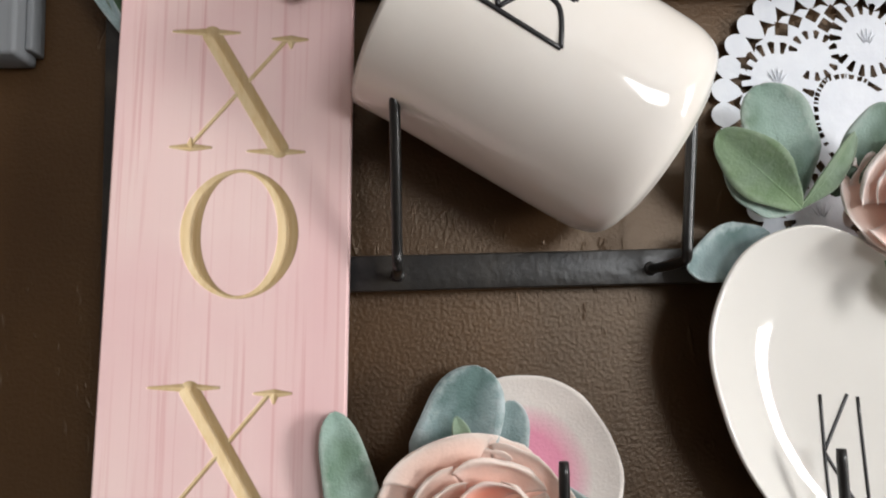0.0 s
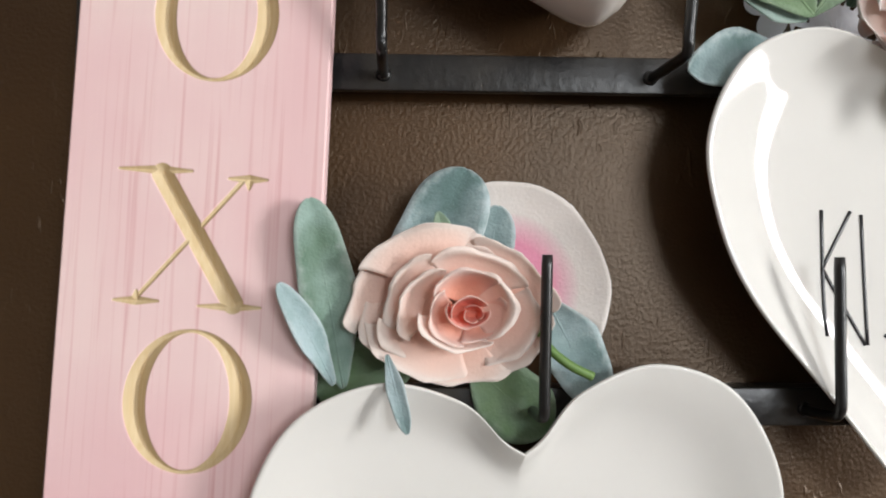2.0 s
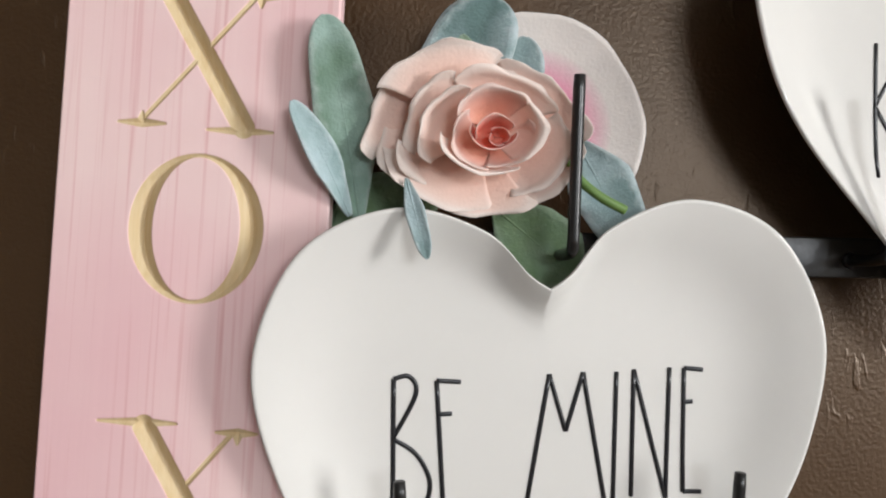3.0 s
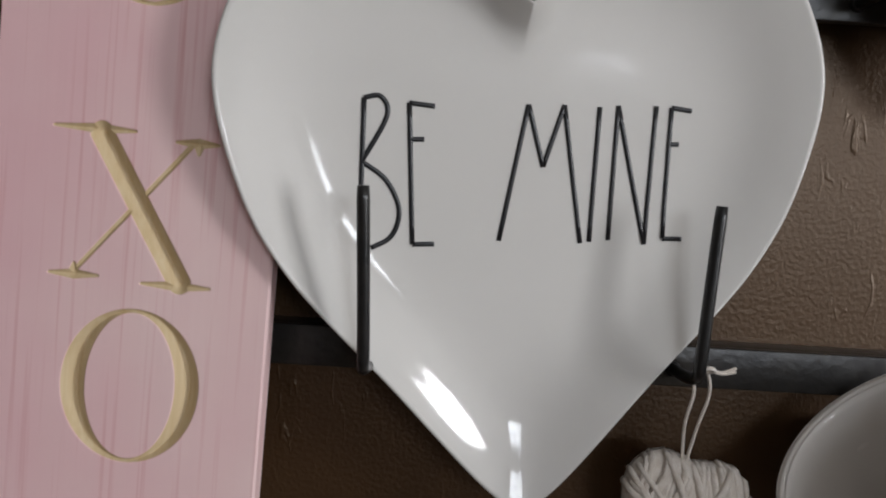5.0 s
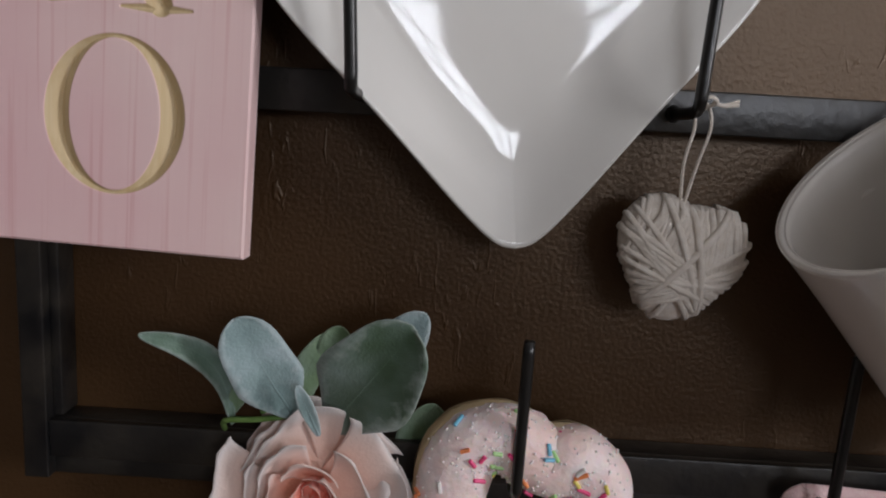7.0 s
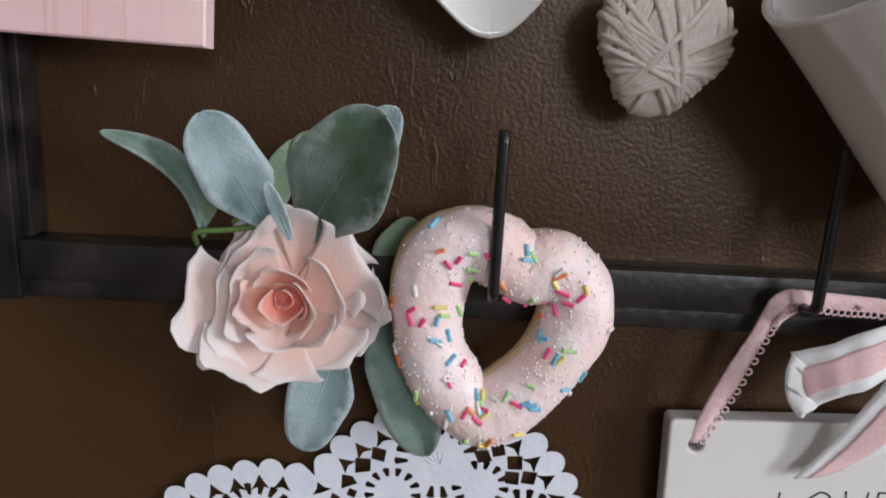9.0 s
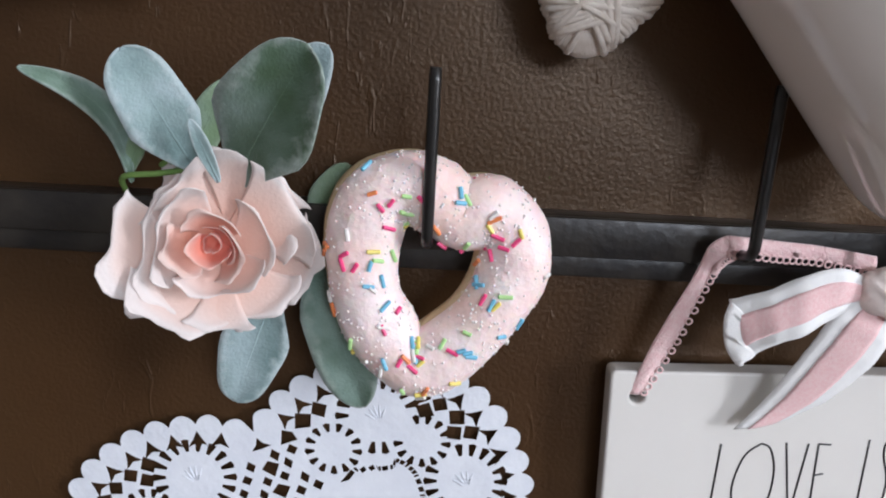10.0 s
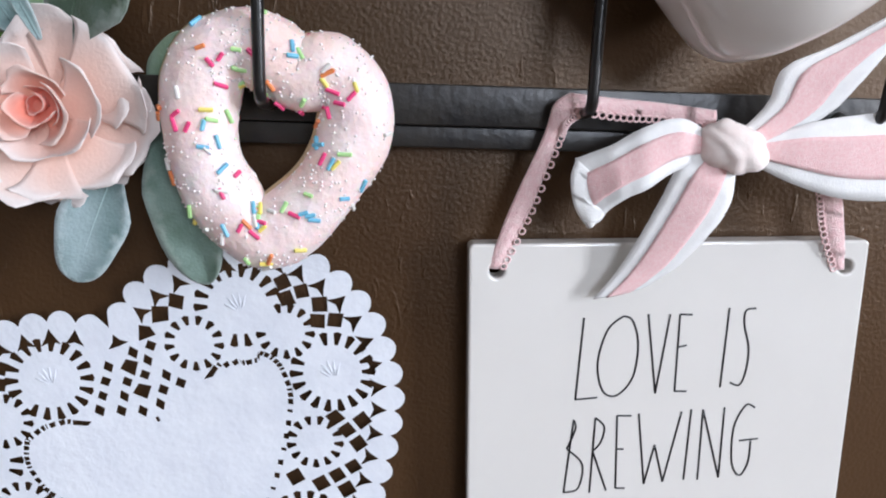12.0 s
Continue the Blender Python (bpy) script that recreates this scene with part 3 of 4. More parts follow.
def heart_plate(k, m, label, letters, ink):
    """A shallow dish; k scales it, m places it (its face looks along -y)."""
    plate = thing("heart_plate", label, "plate", "heart plates")
    plate.matrix_world = m
    line = heart_outline(k)
    mid = Vector((0, 0, -0.035 * k))
    soft = line
    for _ in range(40):
        soft = [(soft[i - 2] + soft[i - 1] + soft[i] + soft[(i + 1) % len(soft)] + soft[(i + 2) % len(soft)]) / 5 for i in range(len(soft))]
    bm = bmesh.new()
    rings = []
    for s, dep in PROFILE:
        f = min(1.0, max(0.0, (0.97 - s) / 0.3))
        rings.append([bm.verts.new(mid + (p.lerp(q, f) - mid) * s + Vector((0, dep, 0))) for p, q in zip(line, soft)])
    n = len(line)
    for a, b in zip(rings, rings[1:]):
        for i in range(n):
            bm.faces.new((a[i], a[(i + 1) % n], b[(i + 1) % n], b[i]))
    c = bm.verts.new(mid + Vector((0, 0.0123, 0)))
    d = bm.verts.new(mid + Vector((0, 0.0149, 0)))
    for i in range(n):
        bm.faces.new((rings[-1][i], rings[-1][(i + 1) % n], c))
        bm.faces.new((rings[0][(i + 1) % n], rings[0][i], d))
    part("dish", bm, M_CERAMIC, plate)
    inside = [(sc, dep) for sc, dep in PROFILE[6:]][::-1]

    def lay(x, z):
        q = Vector((x, 0, z)) - mid
        a = math.atan2(q.z, q.x)
        rim = min((p - mid for p in soft), key=lambda p: abs((math.atan2(p.z, p.x) - a + math.pi) % (2 * math.pi) - math.pi)).length
        return Vector((x, float(np.interp(q.length / rim, [sc for sc, _ in inside], [dep for _, dep in inside])) - 0.0002, z))

    for name, lines in letters:
        strokes("letter_" + name, lines, ink, plate, place=lay)
    return plate


# letters of the large plate, in its own plane
BE_MINE = [
    ("b", [[(-0.0537, -0.013), (-0.0557, -0.062)], [(-0.0537, -0.013), (-0.0482, -0.0125), (-0.0462, -0.019), (-0.0547, -0.034)],
           [(-0.0547, -0.034), (-0.0467, -0.040), (-0.0422, -0.050), (-0.0447, -0.059), (-0.0517, -0.063)]]),
    ("e", [[(-0.0387, -0.0145), (-0.0377, -0.062)], [(-0.0387, -0.0145), (-0.0302, -0.0155)], [(-0.0382, -0.0265), (-0.0337, -0.0265)], [(-0.0377, -0.062), (-0.0302, -0.062)]]),
    ("m", [[(-0.0077, -0.061), (0.0018, -0.0145)], [(0.0018, -0.0145), (0.0073, -0.0355)], [(0.0073, -0.0355), (0.0143, -0.0145)], [(0.0143, -0.0145), (0.0212, -0.062)]]),
    ("i", [[(0.0267, -0.0150), (0.0244, -0.0615)]]),
    ("n", [[(0.0332, -0.0145), (0.0312, -0.0610)], [(0.0332, -0.0145), (0.0442, -0.0625)], [(0.0442, -0.0625), (0.0467, -0.0145)]]),
    ("e", [[(0.0522, -0.0150), (0.0507, -0.0605)], [(0.0522, -0.0150), (0.0592, -0.0160)], [(0.0517, -0.0275), (0.0552, -0.0275)], [(0.0507, -0.0605), (0.0572, -0.0605)]]),
]
KISS = [
    ("k", [[(-0.0385, -0.027), (-0.0370, -0.076)], [(-0.0265, -0.027), (-0.0380, -0.050)], [(-0.0380, -0.050), (-0.0200, -0.079)]]),
    ("i", [[(-0.0220, -0.028), (-0.0190, -0.079)]]),
    ("s", [[(0.002, -0.030), (-0.005, -0.029), (-0.008, -0.038), (-0.002, -0.052), (0.001, -0.064), (-0.004, -0.076), (-0.012, -0.075)]]),
]
heart_plate(0.982, pose(0.0885, 0.3600, 1.3890, 3.2, 0, 6.5) @ pose(0, 0, 0, 0, -3.2, 0), "white glazed heart-shaped plate lettered in black", BE_MINE, 0.00085)
heart_plate(0.885, pose(0.2465, 0.3640, 1.5225, 0, 0, 3.0) @ pose(0, 0, 0, 0, 2.0, 0), "white glazed heart plate below a doily and rose", KISS, 0.00075)


# ---- mugs ----
def mug(m, height, radius, label, lettered):
    """A straight stoneware mug; local z runs from foot to rim, the front is -y, the handle goes to +y."""
    cup = thing("mug", label, "mug", "stoneware mugs")
    cup.matrix_world = m
    h, r = height, radius
    prof = [(0, 0), (r * 0.62, 0), (r * 0.74, 0.0012), (r * 0.89, 0.0045), (r * 0.965, 0.011), (r * 0.992, 0.021), (r, h * 0.45), (r * 1.0, h * 0.8), (r * 1.015, h - 0.002), (r * 1.01, h - 0.0004),
            (r * 0.985, h), (r * 0.955, h - 0.001), (r * 0.94, h - 0.004), (r * 0.92, h * 0.7), (r * 0.90, 0.022), (r * 0.78, 0.009), (0, 0.006)]
    line = smooth_line([(a, 0, b) for a, b in prof], 3)
    bm = bmesh.new()
    sides = 72
    rings = [[bm.verts.new((p.x * math.cos(2 * math.pi * k / sides), p.x * math.sin(2 * math.pi * k / sides), p.z)) for k in range(sides)] if p.x > 1e-4 else [bm.verts.new((0, 0, p.z))] for p in line]
    for a, b in zip(rings, rings[1:]):
        for k in range(sides):
            q = [a[k % len(a)], a[(k + 1) % len(a)], b[(k + 1) % len(b)], b[k % len(b)]]
            q = [v for i, v in enumerate(q) if v not in q[:i]]
            if len(q) > 2:
                bm.faces.new(q)
    part("body", bm, M_MUG, cup)
    ear = smooth_line([(0, r - 0.002, h * 0.80), (0, r + 0.012, h * 0.83), (0, r + 0.024, h * 0.70), (0, r + 0.025, h * 0.5), (0, r + 0.016, h * 0.32), (0, r - 0.002, h * 0.27)], 6)
    if lettered is None:
        part("handle", tube([p for p in ear], 0.0048, 12), M_MUG, cup)
    else:
        for name, lines in lettered:
            strokes("letter_" + name, lines, 0.0009, cup, place=lambda x, z: Vector((r * 1.003 * math.sin(x / r), -r * 1.003 * math.cos(x / r), z)))
    return cup


MUG_TEXT = [
    ("b", [[(-0.0055, 0.096), (-0.0065, 0.054)], [(-0.0055, 0.096), (0.002, 0.094), (0.003, 0.086), (-0.005, 0.079)], [(-0.005, 0.079), (0.005, 0.072), (0.006, 0.062), (-0.0065, 0.054)]]),
    ("l", [[(0.0110, 0.096), (0.0110, 0.058)], [(0.0110, 0.058), (0.0160, 0.058)]]),
    ("e", [[(0.0240, 0.096), (0.0190, 0.078), (0.0180, 0.068), (0.0210, 0.061), (0.0270, 0.062)], [(0.0195, 0.080), (0.025, 0.080)]]),
]


def mug_pose(foot, rim_dir, face):
    """A mug's pose from the centre of its foot, the way to its rim and the way its lettered side looks."""
    z = Vector(rim_dir).normalized()
    y = -(Vector(face) - z * Vector(face).dot(z)).normalized()
    x = y.cross(z)
    return Matrix.Translation(foot) @ Matrix((x, y, z)).transposed().to_4x4()


mug(mug_pose((0.1399, 0.3530, 1.5957), (-0.845, 0.0, 0.535), (0, -1, 0)), 0.114, 0.0455, "cream glazed mug lying tilted in the rack hooks", MUG_TEXT)
mug(mug_pose((0.2845, 0.3525, 1.1885), (-0.670, -0.14, 0.735), (0, -1, 0)), 0.1135, 0.0430, "cream stoneware mug leaning mouth upward in the hooks", None)


# ---- rose sprigs ----
def sprig_middle():
    s = thing("rose_sprig", "blush fabric rose with sage leaves behind a heart plate", "artificial flower", "rose sprigs")
    rose(s, W(0.0620, 1.4588, 0.041), Vector((0.10, -1, -0.06)), 0.0345, 3, 0.80, 0.5, (0.16, -0.05), M_PEACH)
    petal(s, W(0.0825, 1.4645, 0.018), Vector((0.1, -1, 0.1)), Vector((0.70, 0, 0.68)), 0.0, 1.25, [(0.003, -0.004), (0.020, -0.004), (0.034, 0.0), (0.0435, 0.004)], M_CREAM, 0.0008, 0.06, "large loose cream petal with a pink base")
    leaf(s, W(0.021, 1.428, 0.028), W(0.0090, 1.498, 0.040), 0.0205, M_LEAF, 0.3, 0.05, 15)
    leaf(s, W(0.018, 1.430, 0.034), W(-0.0005, 1.467, 0.046), 0.0105, M_LEAF_BLUE, 0.3, 0.05, 30)
    leaf(s, W(0.045, 1.452, 0.018), W(0.068, 1.512, 0.022), 0.034, M_LEAF_BLUE, 0.2, 0.06, -10)
    leaf(s, W(0.075, 1.460, 0.016), W(0.080, 1.498, 0.020), 0.018, M_LEAF_BLUE, 0.2, 0.0, 0)
    leaf(s, W(0.062, 1.474, 0.028), W(0.056, 1.494, 0.034), 0.007, M_LEAF_GREEN, 0.3, 0.1, 0)
    leaf(s, W(0.100, 1.462, 0.012), W(0.119, 1.422, 0.022), 0.024, M_LEAF_BLUE, 0.25, 0.05, 0)
    leaf(s, W(0.070, 1.435, 0.014), W(0.100, 1.410, 0.018), 0.028, M_LEAF_GREEN, 0.25, 0.05, 0)
    leaf(s, W(0.050, 1.440, 0.014), W(0.010, 1.425, 0.020), 0.028, M_LEAF_GREEN, 0.25, 0.05, 0)
    leaf(s, W(0.038, 1.442, 0.046), W(0.0455, 1.4155, 0.052), 0.006, M_LEAF_BLUE, 0.3, 0.05, 0)
    part("stem", tube(smooth_line([W(0.090, 1.456, 0.036), W(0.096, 1.445, 0.038), W(0.104, 1.438, 0.039), W(0.113, 1.4335, 0.038)], 6), 0.0017, 8), M_STEM, s)


def sprig_upper():
    s = thing("rose_sprig", "blush fabric rose with sage leaves over a doily", "artificial flower", "rose sprigs")
    rose(s, W(0.248, 1.574, 0.034), Vector((-0.05, -1, 0.1)), 0.030, 8, 1.0)
    c = (0.204, 1.574)
    leaf(s, W(*c, 0.020), W(0.188, 1.626, 0.032), 0.036, M_LEAF, 0.25, 0.05, 8)
    leaf(s, W(*c, 0.028), W(0.164, 1.603, 0.042), 0.023, M_LEAF_GREEN, 0.3, 0.05, -20)
    leaf(s, W(*c, 0.022), W(0.171, 1.591, 0.030), 0.026, M_LEAF, 0.25, 0.05, 10)
    leaf(s, W(*c, 0.026), W(0.225, 1.604, 0.036), 0.013, M_LEAF_GREEN, 0.4, 0.05, 35)
    leaf(s, W(0.222, 1.580, 0.022), W(0.240, 1.616, 0.036), 0.020, M_LEAF, 0.3, 0.05, 0)
    leaf(s, W(0.196, 1.566, 0.014), W(0.152, 1.548, 0.034), 0.022, M_LEAF_BLUE, 0.2, 0.04, 0)
    leaf(s, W(0.236, 1.560, 0.030), W(0.244, 1.530, 0.040), 0.014, M_LEAF_GREEN, 0.3, 0.04, 0)


def sprig_lower():
    s = thing("rose_sprig", "pale blush fabric rose with blue-green leaves", "artificial flower", "rose sprigs")
    rose(s, W(0.0290, 1.1435, 0.034), Vector((0.0, -1, 0.06)), 0.0328, 5, 1.0, 1.0, (0.0, 0.05))
    leaf(s, W(0.020, 1.168, 0.026), W(0.002, 1.208, 0.040), 0.0240, M_LEAF_BLUE, 0.2, 0.05, 10)
    leaf(s, W(0.033, 1.164, 0.024), W(0.064, 1.211, 0.050), 0.0350, M_LEAF, 0.25, 0.04, -8)
    leaf(s, W(0.040, 1.172, 0.016), W(0.066, 1.2125, 0.034), 0.0190, M_LEAF_BLUE, 0.25, 0.04, 0)
    leaf(s, W(0.030, 1.184, 0.020), W(0.036, 1.202, 0.022), 0.012, M_LEAF_GREEN, 0.3, 0.05, 0)
    leaf(s, W(0.012, 1.164, 0.020), W(0.030, 1.199, 0.022), 0.013, M_LEAF_GREEN, 0.3, 0.05, 25)
    leaf(s, W(-0.004, 1.162, 0.022), W(-0.031, 1.2005, 0.040), 0.0090, M_LEAF, 0.5, 0.04, 35, 0.19)
    leaf(s, W(-0.006, 1.164, 0.020), W(0.004, 1.185, 0.028), 0.006, M_LEAF_GREEN, 0.3, 0.0, 0)
    leaf(s, W(0.031, 1.166, 0.036), W(0.0245, 1.187, 0.044), 0.005, M_LEAF_BLUE, 0.2, 0.0, 0)
    leaf(s, W(0.046, 1.124, 0.018), W(0.0335, 1.083, 0.030), 0.0235, M_LEAF_BLUE, 0.2, 0.04, 0)
    leaf(s, W(0.060, 1.142, 0.012), W(0.081, 1.083, 0.030), 0.0245, M_LEAF, 0.3, 0.04, 10)
    leaf(s, W(0.060, 1.140, 0.010), W(0.072, 1.171, 0.014), 0.018, M_LEAF_GREEN, 0.2, 0.0, 0)
    part("stem", tube(smooth_line([W(-0.008, 1.158, 0.018), W(-0.006, 1.164, 0.024), W(0.006, 1.166, 0.026), W(0.022, 1.168, 0.026), W(0.036, 1.164, 0.024)], 6), 0.0011, 8), M_STEM, s)
    part("curled_stem", tube(smooth_line([W(0.012, 1.170, 0.026), W(0.010, 1.177, 0.029), W(0.0135, 1.180, 0.030), W(0.016, 1.1765, 0.029), W(0.013, 1.173, 0.028), W(0.008, 1.169, 0.026)], 6), 0.0010, 8), M_STEM, s)


sprig_middle()
sprig_upper()
sprig_lower()


# ---- sheets cut through with holes ----
def cut_sheet(outline, holes, thick, dome=None):
    """A flat sheet in the x-z plane, holed, y from 0 (front) to thick; dome(x, z) lifts it."""
    from mathutils.geometry import delaunay_2d_cdt
    verts, faces = [], []
    for poly in [outline] + holes:
        area = sum(p[0] * q[1] - q[0] * p[1] for p, q in zip(poly, list(poly[1:]) + [poly[0]]))
        poly = list(poly) if area > 0 else list(poly)[::-1]
        faces.append(list(range(len(verts), len(verts) + len(poly))))
        verts += [Vector((p[0], p[1])) for p in poly]
    vs, _, fs, _, _, src = delaunay_2d_cdt(verts, [], faces, 0, 1e-6)
    bm = bmesh.new()
    lift = dome or (lambda x, z: 0.0)
    front = [bm.verts.new((v.x, lift(v.x, v.y), v.y)) for v in vs]
    back = [bm.verts.new((v.x, lift(v.x, v.y) + thick, v.y)) for v in vs]
    used = {}
    for f, o in zip(fs, src):
        if list(o) != [0]:
            continue
        bm.faces.new([front[i] for i in f])
        bm.faces.new([back[i] for i in reversed(f)])
        for a, b in zip(f, f[1:] + f[:1]):
            used[(a, b)] = True
    for a, b in list(used):
        if (b, a) not in used:
            bm.faces.new((front[b], front[a], back[a], back[b]))
    bmesh.ops.delete(bm, geom=[v for v in bm.verts if not v.link_faces], context="VERTS")
    return bm


# ---- doilies ----
LACE_HALF = [(0.0, 0.0), (0.006, 0.0045), (0.022, 0.0120), (0.050, 0.0145), (0.080, 0.0040), (0.099, -0.0200), (0.105, -0.0500), (0.096, -0.0850), (0.060, -0.1350), (0.0, -0.1900)]


def doily(m, label):
    right = smooth_line([(x, 0, z) for x, z in LACE_HALF], 24)
    loop = [(p.x, p.z) for p in right] + [(-p.x, p.z) for p in right[-2:0:-1]]
    pts = np.array(loop)
    seg = np.hypot(*(np.roll(pts, -1, 0) - pts).T)
    total = float(seg.sum())
    cum = np.concatenate([[0], np.cumsum(seg)])
    closed = np.vstack([pts, pts[:1]])

    def at(s, v):
        """The point s along the outline and v inward."""
        s = s % total
        p = np.array([np.interp(s, cum, closed[:, 0]), np.interp(s, cum, closed[:, 1])])
        e = 0.006
        a = np.array([np.interp((s - e) % total, cum, closed[:, 0]), np.interp((s - e) % total, cum, closed[:, 1])])
        b = np.array([np.interp((s + e) % total, cum, closed[:, 0]), np.interp((s + e) % total, cum, closed[:, 1])])
        t = (b - a) / max(np.hypot(*(b - a)), 1e-9)
        return p + np.array([t[1], -t[0]]) * v

    def true_width(s, v, w):
        """Keeps a hole's true width where the outline bends."""
        k = np.hypot(*(at(s + 0.002, v) - at(s - 0.002, v))) / 0.004
        return w / max(k, 0.4)

    count = 54
    step = total / count
    outline = []
    for k in range(count):
        for q in range(8):
            f = q / 8
            outline.append(at((k + f) * step, 0.0030 - 0.0046 * math.sin(math.pi * f) ** 0.7))
    medallions = [at((k + 0.5) * total / 7 + 0.016, 0.0275) for k in range(7)]
    ovals = [at(k * total / 7 + 0.016, 0.0345) for k in range(7)]
    holes = []

    def clear(p, r):
        return all(np.hypot(*(p - c)) > 0.0192 + r for c in medallions) and all(np.hypot(*(p - c)) > 0.0136 + r for c in ovals)

    tip = np.array([0, -0.19])

    def add(poly):
        c = sum(np.array(p) for p in poly) / len(poly)
        if np.hypot(*(c - tip)) > 0.05:
            holes.append([tuple(p) for p in poly])

    rnd = random.Random(4)
    for k in range(count):
        s = k * step
        w = true_width(s, 0.012, step * 0.36)
        add([at(s, 0.0058), at(s + w * 0.45, 0.0098), at(s + w, 0.0130), at(s, 0.0116), at(s - w, 0.0130), at(s - w * 0.45, 0.0098)])
        for row in range(5):
            v = 0.0160 + row * 0.0058
            sc = (k + (0.5 if row % 2 == 0 else 0.0)) * step
            p = at(sc, v)
            if clear(p, 0.0002):
                h, ww = 0.0044 * rnd.uniform(0.88, 1.06), step * 0.37 * rnd.uniform(0.88, 1.06)
                ww = true_width(sc, v, ww)
                add([at(sc, v - h), at(sc + ww, v), at(sc, v + h), at(sc - ww, v)])
    for c, n, r0, r1, wide in [(c, 18, 0.0124, 0.0178, 0.58) for c in medallions] + [(c, 13, 0.0082, 0.0120, 0.56) for c in ovals]:
        for k in range(n):
            a, da = 2 * math.pi * k / n, math.pi / n * wide
            q = [c + r0 * np.array([math.cos(a - da * 0.6), math.sin(a - da * 0.6)]), c + r1 * np.array([math.cos(a - da), math.sin(a - da)]),
                 c + (r1 + 0.0006) * np.array([math.cos(a), math.sin(a)]), c + r1 * np.array([math.cos(a + da), math.sin(a + da)]), c + r0 * np.array([math.cos(a + da * 0.6), math.sin(a + da * 0.6)])]
            mid = sum(q) / 5
            near = min([np.hypot(*(mid - o)) for o in medallions + ovals if o is not c])
            if near > 0.0128:
                add(q)
    inner = 84
    for k in range(inner):
        s = k * total / inner
        deep = 0.0475 + 0.0055 * math.exp(-((s - 0.06) / 0.035) ** 2)
        p = at(s, deep)
        if all(np.hypot(*(p - c)) > 0.0125 for c in medallions) and all(np.hypot(*(p - c)) > 0.0118 for c in ovals):
            w = true_width(s, deep, 0.0014 if k % 3 else 0.0008)
            add([at(s - w, deep - 0.0014), at(s + w, deep - 0.0017), at(s + w * 0.9, deep + 0.0006), at(s - w * 0.8, deep + 0.0009)])
    middles = [np.mean(np.array(h), 0) for h in holes]
    for gx in range(-27, 28):
        for gz in range(-44, 6):
            p = np.array([gx * 0.0040, gz * 0.0036 + (0.0018 if gx % 2 else 0)])
            edge = float(np.min(np.hypot(*(pts - p).T)))
            if not 0.0150 < edge < 0.0425 or not clear(p, -0.0004) or np.hypot(*(p - tip)) < 0.05:
                continue
            if min(np.hypot(*(p - q)) for q in middles) < 0.0061:
                continue
            middles.append(p)
            h, ww = 0.0030 * rnd.uniform(0.85, 1.1), 0.0025 * rnd.uniform(0.85, 1.1)
            holes.append([tuple(p + np.array(d)) for d in ((0, -h), (ww, 0), (0, h), (-ww, 0))])
    ob = thing("paper_doily", label, "doily", "heart doilies")
    ob.matrix_world = m
    part("lace_sheet", cut_sheet(outline, holes, 0.00025, lambda x, z: -0.0012 * math.sin(38 * x + 1) * math.sin(31 * z)), M_PAPER, ob, "white paper punched in a lace pattern", smooth=False)
    for c in medallions:
        bm = bmesh.new()
        for k in range(5):
            a = math.pi * (0.25 + 0.125 * k)
            line = [Vector((c[0] + r * math.cos(a) * 0.8, -0.0014 - 0.0012 * math.sin(38 * c[0] + 1) * math.sin(31 * c[1]) + 0.0012, c[1] - 0.003 + r * math.sin(a))) for r in (0.002, 0.005, 0.0085)]
            add_tube(bm, line, [0.0002, 0.0004, 0.0001], 6)
        part("embossed_medallion", bm, M_PAPER, ob)
    return ob


doily(pose(0.0325, 0.3960, 1.0590, 0, -23, 0) @ Matrix.Scale(0.972, 4), "white heart-shaped paper lace doily below the doughnut")
doily(pose(0.2890, 0.3960, 1.6680, 0, 4, 0), "white heart-shaped paper lace doily behind a rose")


